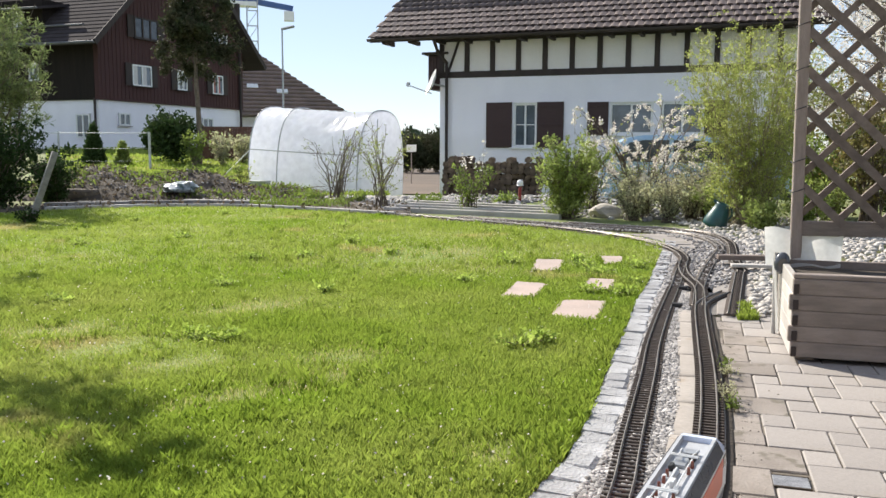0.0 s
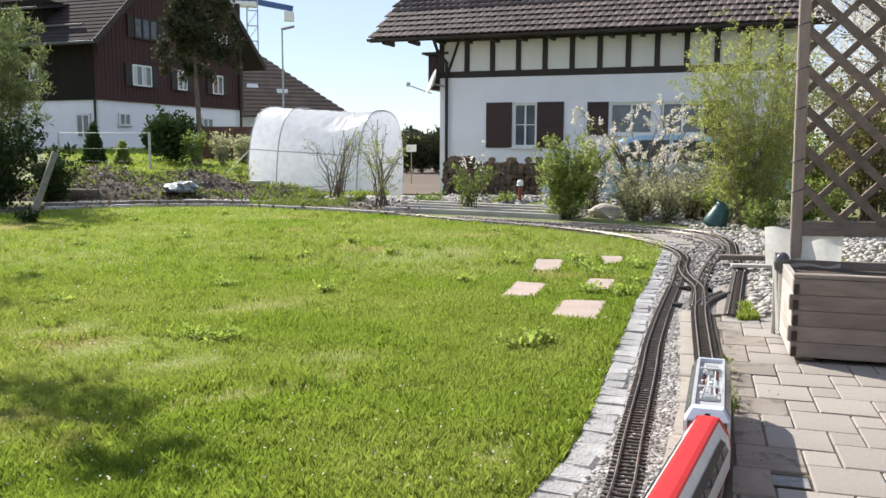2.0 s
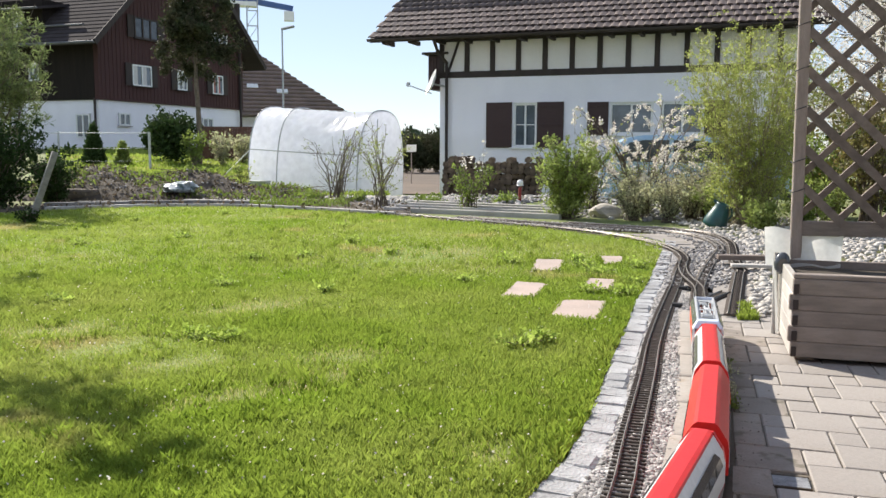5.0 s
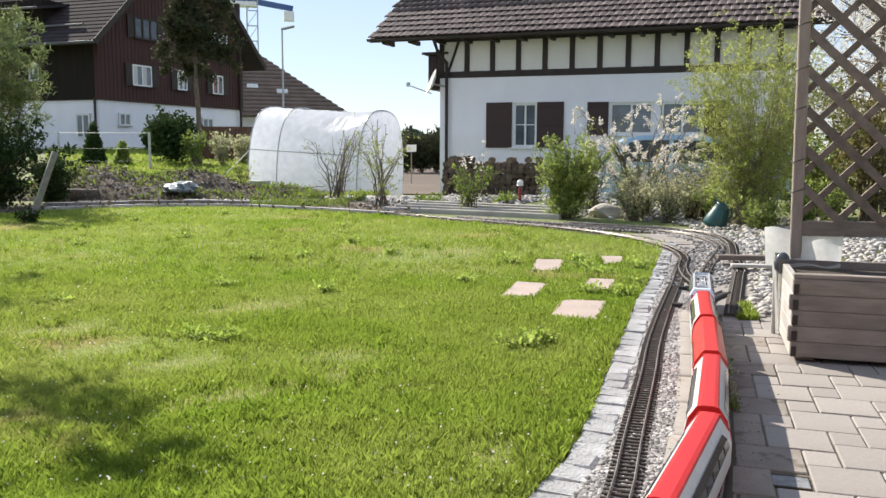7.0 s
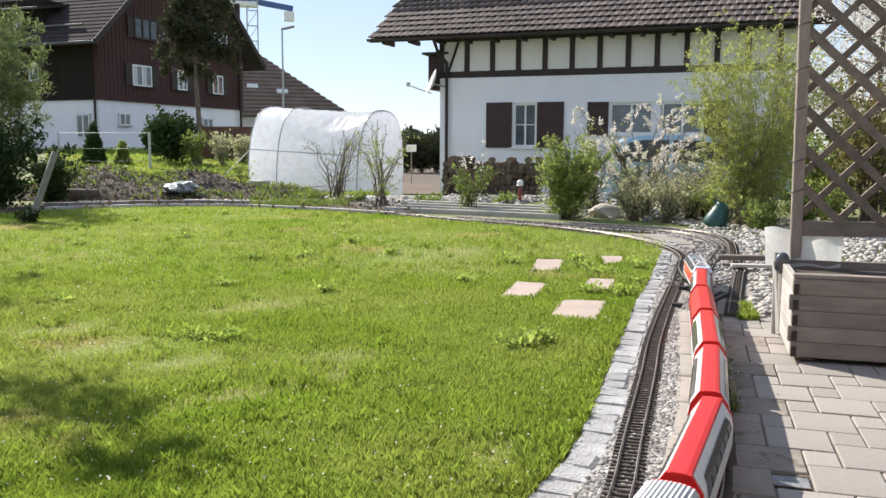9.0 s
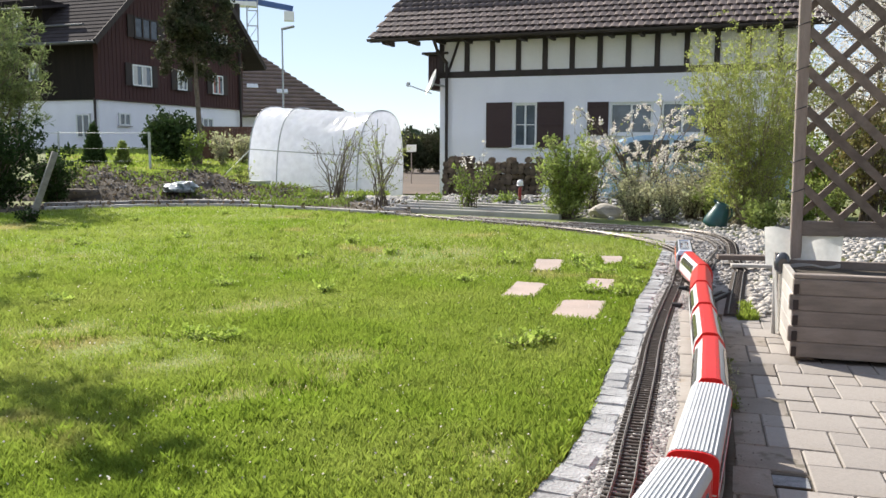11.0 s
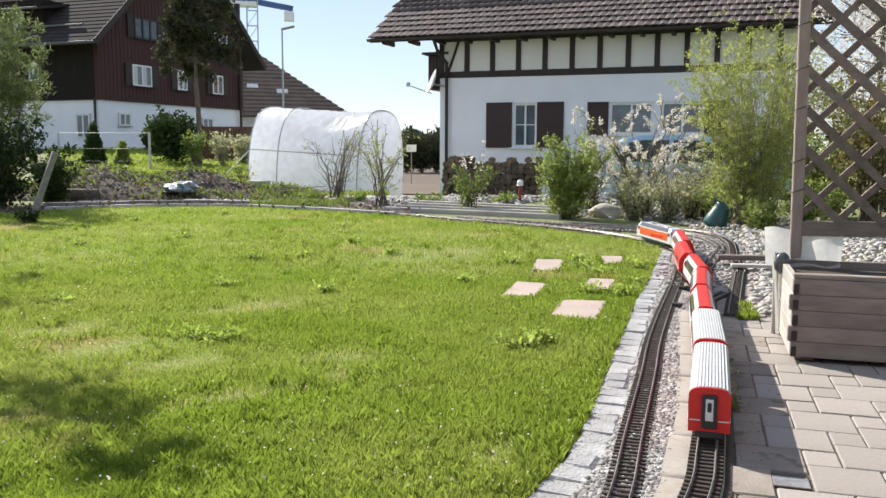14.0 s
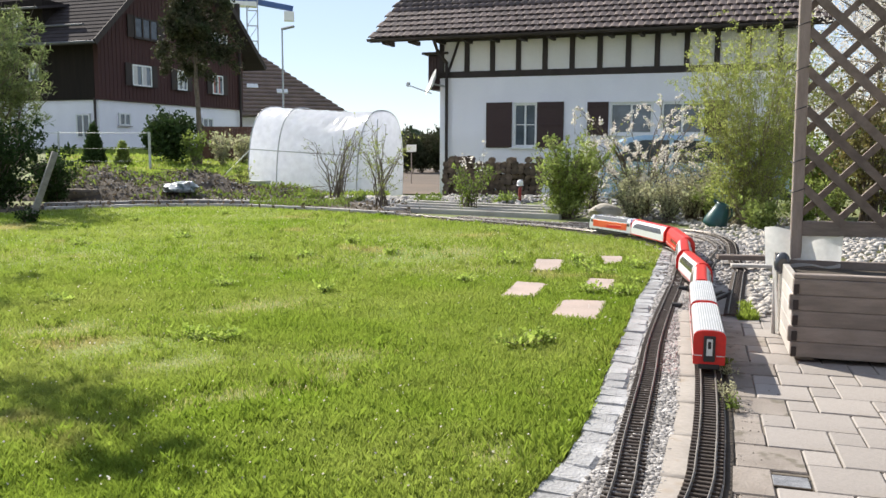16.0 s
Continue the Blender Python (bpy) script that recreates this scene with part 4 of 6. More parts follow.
part("door_seam", rod((-0.01, -0.75, 0.0), (-0.01, -0.75, 1.9), 0.012), M_GREY, tunnel)
part("guy_rope", rod((TL, -0.02, 0.95), (TL + 0.75, 0.3, 0.12), 0.012), M_WHITE, tunnel)
tub = thing("plastic_tub", "grey plastic tub beside the polytunnel film", "tub", pose(-4.55, 21.4, -0.3))
part("bowl", rod((0, 0, 0), (0, 0, 0.32), 0.2, 0.27, n=16), M_GREY, tub)

# ---- garden beyond the lawn ----
grass("rough_grass", "rough green grass and weeds behind the lawn", 45000, 16.2, 45, -0.46, -0.1, 0.13, 0.02, 21, lift=gh)
grass("rough_grass", "rough green grass at the lawn's far edge", 2600, 11.5, 12.9, -0.225, -0.16, 0.075, 0.0035, 22, m=M_LEAF, lift=gh)
fv, ff = [], []
for j in range(20):
    for i in range(14):
        x, y = -3.2 + 0.3 * i, 24 + 1.6 * j
        fv.append((x, y, gh(x, y) + 0.02))
ff = [(j * 14 + i, j * 14 + i + 1, (j + 1) * 14 + i + 1, (j + 1) * 14 + i) for j in range(19) for i in range(13)]
tagged(raw("bare_field", fv, ff, M_FIELD, None, True), "bare brown field strip beside the house", "field", "", "structure")

rng = np.random.default_rng(8)
hv, hf = [], []
for j in range(31):
    for i in range(61):
        x, y = -8.2 + 6.2 * i / 60, 12.75 + 3.2 * j / 30
        e = math.sin(math.pi * i / 60) ** 0.6 * math.sin(math.pi * j / 30) ** 0.7
        h = 0.55 * e * (0.65 + 0.6 * noise.noise((x * 0.8, y * 0.9, 4))) + 0.09 * e * noise.noise((x * 4, y * 4, 0)) + 0.05 * e * noise.noise((x * 11, y * 11, 0))
        hv.append((x, y, gh(x, y) - 0.02 + max(-0.02, h)))
hf = [(j * 61 + i, j * 61 + i + 1, (j + 1) * 61 + i + 1, (j + 1) * 61 + i) for j in range(30) for i in range(60)]
tagged(raw("earth_mound", hv, hf, M_DARKSOIL, None, True), "mound of dark earth and garden waste", "earth mound", "", "structure")
hv = np.array(hv)
top = hv[(hv[:, 2] - 0.02 > 0.02)]
pts = top[rng.integers(0, len(top), 8500)] + rng.normal(size=(8500, 3)) * (0.06, 0.06, 0.015)
tagged(raw("mound_litter", *leaf_cloud(pts, 0.055, rng, up=0.5), M_LITTER), "dry leaves and cut stalks on the earth mound", "garden waste", "", "stuff")
pts = top[rng.integers(0, len(top), 9000)]
keep = np.array([noise.noise((a * 1.1, b * 1.5, 7)) for a, b, _ in pts]) > -0.06
pts = pts[keep][:5000]
pts = pts + rng.normal(size=pts.shape) * (0.06, 0.06, 0.03)
tagged(raw("mound_weeds", *leaf_cloud(pts, 0.065, rng, up=1.2), M_LEAF), "low green weeds on the earth mound", "weeds", "", "stuff")
pts = top[rng.integers(0, len(top), 420)] + rng.normal(size=(420, 3)) * (0.05, 0.05, 0.01)
pebbles("mound_stones", "rubble stones on the earth mound", pts, 0.03, M_STONE, 31)
tw = []
for i in range(160):
    p = top[rng.integers(0, len(top))]
    d = rng.normal(size=3) * (0.3, 0.3, 0.06)
    tw.append(tube([p, p + d * 0.5 + (0, 0, 0.03), p + d], 0.008, 0.004, 3))
tagged(raw("cut_twigs", *join(*tw), M_BARK), "cut brown twigs lying on the mound", "twigs", "", "stuff")

# crumpled foil sheet
bm = bmesh.new()
bmesh.ops.create_icosphere(bm, subdivisions=3, radius=0.2)
for v in bm.verts:
    v.co *= 1 + 0.55 * noise.noise(v.co * 9) + 0.3 * noise.noise(v.co * 24)
    v.co.z = max(v.co.z * 0.55, -0.05)
    v.co.x *= 1.25
fo = part("foil_sheet", bm, M_FOIL)
fo.location = (-3.95, 13.0, 0.22)
tagged(fo, "crumpled silvery and green foil sheet on the soil", "foil sheet")

# long boards edging the beds
v, f = [], []
for i in range(50):
    for j in range(12):
        x = -5.6 + 5.2 * i / 49
        y = float(np.interp(-x, [-p[0] for p in FAR_EDGE[5:]], [p[1] for p in FAR_EDGE[5:]])) + 0.02 + 2.2 * j / 11
        v.append((x, y, gh(x, y) + 0.006 + 0.022 * noise.noise((x * 3, y * 3, 2))))
        if i and j:
            a = 12 * i + j
            f.append((a - 13, a - 1, a, a - 12))
tagged(raw("garden_bed", v, f, M_DARKSOIL, None, True), "dark bare soil of the bed behind the lawn", "garden bed", "", "structure")
pts = np.array(v)[rng.integers(0, len(v), 900)] + rng.normal(size=(900, 3)) * (0.09, 0.09, 0.0) + (0, 0, 0.01)
tagged(raw("bed_litter", *leaf_cloud(pts, 0.06, rng, up=0.9), M_LITTER), "dry leaves scattered on the bed's soil", "leaf litter", "", "stuff")
BOARDS = [((-5.0, 10.75), (-4.36, 11.18), M_PALEWOOD), ((-4.34, 11.19), (-3.7, 11.46), M_PALEWOOD), ((-3.68, 11.47), (-2.62, 11.47), M_PALEWOOD), ((-2.6, 11.46), (-1.62, 10.94), M_PALEWOOD), ((-1.6, 10.93), (-0.57, 10.16), M_PALEWOOD), ((-5.0, 11.75), (-3.3, 12.15), M_GREYWOOD), ((-3.7, 12.3), (-2.3, 11.9), M_GREYWOOD), ((-5.3, 11.4), (-4.3, 11.75), M_GREYWOOD)]
for p, q, mt in BOARDS:
    d = math.degrees(math.atan2(q[1] - p[1], q[0] - p[0]))
    b = part("edging_board", box(math.dist(p, q), 0.05 if mt is M_PALEWOOD else 0.1, 0.06 if mt is M_PALEWOOD else 0.07, bevel=0.006), mt)
    b.matrix_world = pose((p[0] + q[0]) / 2, (p[1] + q[1]) / 2, 0.035, random.uniform(-2, 2), 0, d)
    tagged(b, "weathered grey edging board along the bed", "edging board", "edging boards")
for i, (z, off) in enumerate(((0.0, 0.0), (0.01, 0.28), (0.02, 0.56), (0.03, 0.84))):
    p, q = Vector((-0.75 + off * 0.5, 11.0 + off)), Vector((1.35 + off * 0.3, 9.85 + off))
    b = part("edging_board", box((q - p).length, 0.06, 0.07, bevel=0.006), M_PALEWOOD)
    b.matrix_world = pose((p.x + q.x) / 2, (p.y + q.y) / 2, 0.03 + z, 0, 0, math.degrees(math.atan2(q.y - p.y, q.x - p.x)))
    tagged(b, "pale straight board laid beside the track", "edging board", "boards beside the track")
pts = np.stack([rng.uniform(-2.5, 3.2, 1500), rng.uniform(9.2, 13.6, 1500)], 1)
pts = pts[(pts[:, 1] > 10.9 - 0.55 * pts[:, 0]) & (pts[:, 1] > 9.6)]
pebbles("bed_stones", "grey stones scattered in the bed behind the lawn", pts, 0.045, M_STONE, 9, z=-0.015)

pts = np.stack([rng.uniform(-3.6, 0.6, 1700), rng.uniform(12.6, 16.2, 1700)], 1)
pebbles("bed_gravel", "pale loose stones before the polytunnel", np.column_stack([pts, [gh(a, b) - 0.002 for a, b in pts]]), 0.04, M_PEBBLE, 20)
pts = np.stack([rng.uniform(0.1, 2.1, 260), rng.uniform(13.2, 14.8, 260)], 1)
pebbles("bed_pebbles", "pale pebbles along the bed before the house", pts, 0.04, M_PEBBLE, 19, z=-0.02)
for k, (x, y, h) in enumerate(((0.33, 14.6, 0.95), (0.62, 14.4, 0.98))):
    shrub("dry_flower_stalk", "dry pale flower stalks from last year", x, y, -0.03, h, 0.16, 5, 0, 0.03, M_DRY, 400 + k, r=0.006, twigs=3, lateral=0.15, low=0.7, category="dry flower", extra=(M_BLOSSOM, 26, 0.05, "seed_head"))

logp = part("fallen_log", rod((-5.95, 12.75, 0.13), (-5.2, 12.95, 0.13), 0.1, 0.085, n=12), M_BARK)
tagged(logp, "short dark log lying beside the mound", "log")

# leaning post
post = part("wooden_post", beam((-4.36, 9.0, -0.02), (-4.11, 9.15, 0.79), 0.1, 0.06, bevel=0.008), M_GREYWOOD)
tagged(post, "weathered wooden post leaning at the lawn's edge", "post")
post_clump = shrub("weed_clump", "dark weed clump at the foot of the post", -4.33, 8.95, 0, 0.13, 0.14, 14, 420, 0.04, M_LEAFD, 77, category="weed")

# ---- shrubs ----
shrub("budding_shrub", "tall dense yellow-green budding shrub", 3.22, 9.0, 0, 2.4, 0.74, 120, 42000, 0.023, M_LEAFY, 11, wood=M_STEM, twigs=10, lateral=0.2, bend=0.5, r=0.0055, wide=0.12, low=0.14)
shrub("leafy_shrub", "bushy bright green shrub with fresh leaves", 1.43, 9.95, 0, 1.0, 0.45, 50, 9500, 0.04, M_SHOOT, 12, lateral=0.34, low=0.05)
shrub("rose_bush", "small sparse rose bush with young leaves", 0.33, 10.9, 0, 0.66, 0.32, 18, 950, 0.04, M_LEAF, 13, r=0.009)
shrub("bare_shrub", "leafless branching shrub before the polytunnel", -1.66, 13.4, 0.01, 1.35, 0.5, 16, 160, 0.04, M_LEAFY, 14, r=0.014, lateral=0.4)
shrub("young_fruit_bush", "thin fruit bush with tiny new leaves", -0.85, 11.6, 0, 1.2, 0.55, 11, 620, 0.035, M_LEAFY, 15, r=0.012, lateral=0.45)
shrub("blossoming_tree", "small tree covered with white blossom", 2.5, 10.7, 0, 1.7, 1.0, 17, 400, 0.035, M_LEAFY, 16, r=0.013, lateral=0.42, low=0.25, category="tree", extra=(M_BLOSSOM, 5000, 0.025, "blossom"))
for k, (x, y, h) in enumerate(((2.15, 9.75, 0.5), (2.5, 9.5, 0.55), (2.8, 9.7, 0.6), (2.35, 10.1, 0.7), (3.05, 10.1, 0.8))):
    shrub("dry_perennial", "dry tan and green perennial clump", x, y, 0, h * 0.9, 0.32, 50, 2200, 0.032, M_DRY, 40 + k, r=0.005, lateral=0.2, category="perennial")
for k, (x, y, h) in enumerate(((2.0, 11.6, 0.8), (2.45, 11.3, 0.72), (2.95, 11.2, 0.78), (3.4, 11.4, 0.85))):
    shrub("twiggy_bush", "dense bush of thin dark twigs with few leaves", x, y, 0, h, 0.42, 40, 750, 0.035, M_LEAF if k % 2 else M_DRY, 140 + k, r=0.006, twigs=12, lateral=0.35, low=0.05)
shrub("large_shrub", "big light green feathery shrub beside the lawn", -6.75, 11.6, 0, 3.3, 1.5, 120, 60000, 0.075, M_FROND, 17, aspect=0.2, r=0.014, lateral=0.16, low=0.04, bend=0.75, wide=0.35)
shrub("dark_shrub", "dark evergreen shrub at the garden edge", -5.75, 11.0, 0, 1.25, 0.95, 30, 6500, 0.06, M_LEAFD, 18, low=0.05)
shrub("dark_shrub", "dark low evergreen shrub behind the post", -5.65, 12.5, 0, 0.72, 0.5, 26, 4200, 0.05, M_LEAFD, 28, low=0.04)
shrub("small_shrub", "low green shrub beside the polytunnel", -4.25, 18.3, -0.1, 0.7, 0.25, 10, 420, 0.06, M_LEAFY, 19)
for k, (x, y, h) in enumerate(((-6.0, 13.9, 0.4), (-0.2, 12.4, 0.16), (-1.3, 12.7, 0.18), (-2.0, 13.2, 0.16), (0.9, 12.9, 0.16))):
    shrub("weed_clump", "green weed clump in the bed", x, y, gh(x, y) + (0.25 if y > 13 and x < -3 else 0), h * 0.8, 0.3, 16, 420, 0.045, M_LEAF, 60 + k, r=0.004, category="weed")

# ---- firewood stack, garden lamp, pot ----
stack = thing("firewood_stack", "stack of dark split firewood before the house", "firewood", pose(0.1, 20.3, -0.36, 0, 0, -12))
LOGS = []
for k in range(5):
    bm = rod((0, -0.2, 0), (0, 0.2, 0), 0.086, n=7)
    for v in bm.verts:
        v.co.x *= 0.75 + 0.12 * k
        v.co += Vector((noise.noise(v.co * 7 + Vector((k, 0, 0))), 0, noise.noise(v.co * 9))) * 0.03
    LOGS.append(piece("log", bm, M_LOG))
for r in range(8):
    for c in range(17):
        if r == 7 and random.random() < 0.35:
            continue
        place(random.choice(LOGS), stack, (c * 0.135 + random.uniform(-0.02, 0.02), random.uniform(-0.05, 0.05), 0.06 + r * 0.125 + random.uniform(-0.015, 0.015)), (0, random.uniform(0, 6), random.uniform(-0.1, 0.1)))

glow = thing("garden_lamp", "red post lamp with a white globe", "garden lamp", pose(1.16, 13.0, 0.05))
part("post", rod((0, 0, -0.05), (0, 0, 0.22), 0.026, 0.022), M_DARKRED, glow)
bm = bmesh.new()
bmesh.ops.create_icosphere(bm, subdivisions=2, radius=0.05, matrix=Matrix.Translation((0, 0, 0.28)))
rod((0, 0, 0.24), (0, 0, 0.26), 0.06, 0.03, bm=bm)
part("globe", bm, M_WHITE, glow)
bm = bmesh.new()
bmesh.ops.create_icosphere(bm, subdivisions=3, radius=0.2)
for v in bm.verts:
    v.co *= 1 + 0.35 * noise.noise(v.co * 6)
    v.co.z *= 0.55
rock = part("pale_rock", bm, M_PEBBLE)
rock.location = (1.95, 10.2, 0.09)
tagged(rock, "pale limestone rock at the bed's edge", "rock")


def lathe(pts, n=18):
    bm = bmesh.new()
    rings = [[bm.verts.new((r * math.cos(a), r * math.sin(a), z)) for a in np.arange(n) * 2 * math.pi / n] for r, z in pts]
    for a, b in zip(rings, rings[1:]):
        for i in range(n):
            bm.faces.new((a[i], a[(i + 1) % n], b[(i + 1) % n], b[i]))
    bm.faces.new(rings[0][::-1])
    for q in bm.faces:
        q.smooth = True
    return bm


can = thing("garden_jug", "dark teal ceramic jug tilted beside the track", "jug", pose(2.78, 8.8, 0.05, 0, 20, -25))
part("body", lathe([(0.09, 0.0), (0.122, 0.015), (0.125, 0.05), (0.108, 0.12), (0.082, 0.2), (0.066, 0.245), (0.072, 0.265), (0.058, 0.26), (0.05, 0.19)]), M_TEAL, can)
# black disc across the neck paints the shade inside the jug
part("mouth", rod((0, 0, 0.2), (0, 0, 0.205), 0.053, n=16), M_BLACK, can, "black disc as the shade inside the opening")
part("lip", rod((-0.06, 0, 0.25), (-0.1, 0, 0.262), 0.025, 0.014, n=8), M_TEAL, can)
raw("handle", *tube([(0.06, 0, 0.245), (0.1, 0, 0.235), (0.12, 0, 0.18), (0.1, 0, 0.12)], 0.01, 0.01, 6), M_TEAL, can)

# ---- parked car ----
car = thing("car", "light blue parked car behind the shrubs", "car", pose(4.95, 16.6, -0.40, 0, 0, -8))
side = [(-1.9, 0.35), (-1.95, 0.75), (-1.9, 0.95), (-1.55, 1.42), (-1.2, 1.5), (-0.1, 1.5), (0.35, 1.38), (0.95, 1.0), (1.8, 0.88), (1.95, 0.6), (1.9, 0.3)]
bm = prism(side, 1.66, m=Matrix.Translation((0, -0.83, 0)))
bmesh.ops.bevel(bm, geom=[e for e in bm.edges], offset=0.06, segments=2, affect="EDGES")
part("body", bm, M_CARBLUE, car, "light blue bodywork")
for y in (-0.835, 0.835):
    for o in ([(-1.62, 1.02), (-1.42, 1.36), (-1.15, 1.41), (-0.7, 1.41), (-0.7, 1.0)], [(-0.62, 1.0), (-0.62, 1.41), (-0.12, 1.4), (0.28, 1.3), (0.75, 1.0)]):
        part("side_window", prism(o, 0.012, m=Matrix.Translation((0, y - 0.006, 0))), M_CARGLASS, car)
    for x in (-1.25, 1.2):
        w = part("wheel", rod((x, y - 0.05, 0.3), (x, y + 0.05, 0.3), 0.3, n=24), M_BLACK, car)
        part("rim", rod((x, y - 0.058, 0.3), (x, y + 0.058, 0.3), 0.18, n=16), M_GREY, w)
    part("door_handle", box(0.16, 0.03, 0.03, -0.5, y, 0.86, 0.006), M_CARBLUE, car)
part("windscreen", beam((0.42, 0, 1.37), (0.98, 0, 1.02), 1.3, 0.02), M_CARGLASS, car)
part("rear_window", beam((-1.86, 0, 1.03), (-1.6, 0, 1.37), 1.3, 0.02), M_CARGLASS, car)
part("mirror", box(0.1, 0.16, 0.12, 0.5, -0.92, 1.0, 0.03), M_CARBLUE, car)

# ---- far hedge, fence, trees by the farmhouse ----
fence = thing("wire_fence", "wire mesh fence with grey steel posts", "fence", pose(0, 0, 0))
fp = [(-14.9, 30.5), (-13.75, 30.9), (-10.55, 31.0), (-10.25, 30.2)]
for x, y in fp:
    part("post", rod((x, y, gh(x, y) - 0.1), (x, y, gh(x, y) + 1.35), 0.035), M_GREY, fence)
for z in (0.3, 0.75, 1.3):
    bm = bmesh.new()
    for (x, y), (p, q) in zip(fp[:-1], fp[1:]):
        rod((x, y, gh(x, y) + z), (p, q, gh(p, q) + z), 0.012 if z > 1 else 0.004, n=5, bm=bm)
    part("wire", bm, M_GREY, fence)


def cone_tree(name, label, x, y, h, r, mt, seed, n=2200):
    rg = np.random.default_rng(seed)
    ob = thing(name, label, "conifer", pose(x, y, gh(x, y)))
    part("trunk", rod((0, 0, -0.1), (0, 0, h * 0.8), 0.06, 0.01, n=6), M_BARK, ob)
    z = h * (1 - rg.uniform(0, 1, n) ** 0.5)
    a = rg.uniform(0, 6.3, n)
    rr = r * (1 - z / h) ** 0.8 * rg.uniform(0.55, 1.08, n)
    raw("foliage", *leaf_cloud(np.stack([rr * np.cos(a), rr * np.sin(a), z + 0.04], 1), 0.16, rg, up=1.5), mt, ob)


cone_tree("conifer", "dark green clipped conifer before the farmhouse", -13.55, 33.5, 1.55, 0.42, M_LEAFD, 81)
cone_tree("conifer", "small yellow-green conifer before the farmhouse", -12.35, 33.2, 0.85, 0.26, M_SHOOT, 82)
shrub("laurel_hedge", "large dark evergreen laurel bush", -10.6, 34.0, 0.4, 1.9, 1.0, 40, 5000, 0.2, M_LEAFD, 83, low=0.02)
shrub("laurel_hedge", "dark evergreen bush by the farmhouse", -11.9, 36.0, 0.5, 1.1, 0.6, 20, 1500, 0.18, M_LEAFD, 84)
for k, x in enumerate((-9.4, -8.6, -8.0)):
    shrub("hedge_shrub", "mixed green hedge shrub", x, 32.5 + k, 0.2, 1.3, 0.6, 20, 900, 0.12, M_DRY if k else M_LEAF, 85 + k)
pf = thing("panel_fence", "brown wooden panel fence", "fence", pose(-9.2, 36.5, 0.35, 0, 0, 3))
for i in range(22):
    part("board", box(0.1, 0.02, 1.35, -0.9 + i * 0.105, 0, 0), M_REDWOOD, pf)
for x in (-0.95, 1.4):
    part("post", box(0.1, 0.1, 1.5, x, 0.05, -0.1), M_REDWOOD, pf)


def tree(name, label, x, y, z, h, r, mt, seed, n=9000, trunk=0.12, clear=0.4, leaf=0.22, blossom=None):
    """A tapered trunk, limbs and an uneven crown of many leaves."""
    rg = np.random.default_rng(seed)
    ob = thing(name, label, "tree", pose(x, y, z))
    tp = np.array([(0.04 * h * math.sin(i * 1.3), 0.03 * h * math.cos(i), h * 0.95 * i / 8) for i in range(9)]) * (0.12, 0.12, 1)
    tp[0] = (0, 0, -0.15)
    wv, tips = [tube(tp, trunk, trunk * 0.15, 8)], []
    for i in range(34):
        u = rg.uniform(clear, 1)
        q = np.array([np.interp(u * 8, range(9), tp[:, j]) for j in range(3)])
        a = rg.uniform(0, 6.3)
        ln = r * (1.15 - 0.75 * ((u - clear) / (1 - clear))) * rg.uniform(0.6, 1.1)
        e = q + np.array([math.cos(a) * ln, math.sin(a) * ln, ln * rg.uniform(0.1, 0.5)])
        wv.append(tube([q, (q + e) / 2 + rg.normal(size=3) * 0.1, e], trunk * 0.25, trunk * 0.06, 4))
        for k in range(5):
            b = q + (e - q) * rg.uniform(0.3, 1)
            c = b + rg.normal(size=3) * r * 0.22
            wv.append(tube([b, c], trunk * 0.08, trunk * 0.03, 3))
            tips.append((b, c))
    raw("trunk", *join(*wv), M_BARK, ob, True)
    T = np.array(tips)[rg.integers(0, len(tips), n)]
    pts = T[:, 0] + (T[:, 1] - T[:, 0]) * rg.uniform(0.2, 1.1, (n, 1)) + rg.normal(size=(n, 3)) * r * 0.07
    raw("crown", *leaf_cloud(pts, leaf, rg, up=0.3), blossom or mt, ob)


tree("pine_tree", "slim pine with a dark crown and bare trunk", -9.5, 33.6, 0.3, 8.2, 1.5, M_PINE, 90, 30000, 0.12, 0.42, 0.13)


def overhanging_tree():
    """A thin tree at the garden edge whose loose clumps of twigs dapple the lawn."""
    rg = np.random.default_rng(97)
    ob = thing("overhanging_tree", "thin budding tree at the garden edge", "tree", pose(-6.2, 7.6, 0))
    stem = np.array([(0.05 * math.sin(i), 0.05 * math.cos(i), 0.55 * i - 0.1) for i in range(9)])
    wv, pts = [tube(stem, 0.09, 0.02, 8)], []
    # clump centre, radius, leaves
    for x, y, z, r, n in ((-3.85, 5.9, 3.1, 0.2, 150), (-3.62, 5.66, 3.1, 0.15, 100), (-3.42, 5.2, 3.1, 0.11, 80), (-3.27, 5.3, 3.1, 0.1, 55), (-4.8, 7.45, 3.0, 0.22, 70), (-5.1, 8.25, 3.0, 0.22, 70), (-4.1, 5.75, 3.1, 0.2, 110), (-6.4, 7.4, 4.5, 0.7, 300), (-7.2, 8.6, 4.0, 0.7, 260)):
        c = np.array([x + 6.2, y - 7.6, z])
        b = stem[5 if z < 4 else 7]
        wv.append(tube([b, (b + c) / 2 + (0, 0, 0.25), c], 0.03, 0.008, 5))
        for _ in range(9):
            e = c + rg.normal(size=3) * r * 0.8
            wv.append(tube([c, (c + e) / 2 + rg.normal(size=3) * 0.03, e], 0.008, 0.002, 3))
        pts.append(c + rg.normal(size=(n, 3)) * r * 0.55)
    raw("trunk", *join(*wv), M_BARK, ob, True)
    raw("crown", *leaf_cloud(np.vstack(pts), 0.075, rg, up=0.3), M_LEAF, ob)


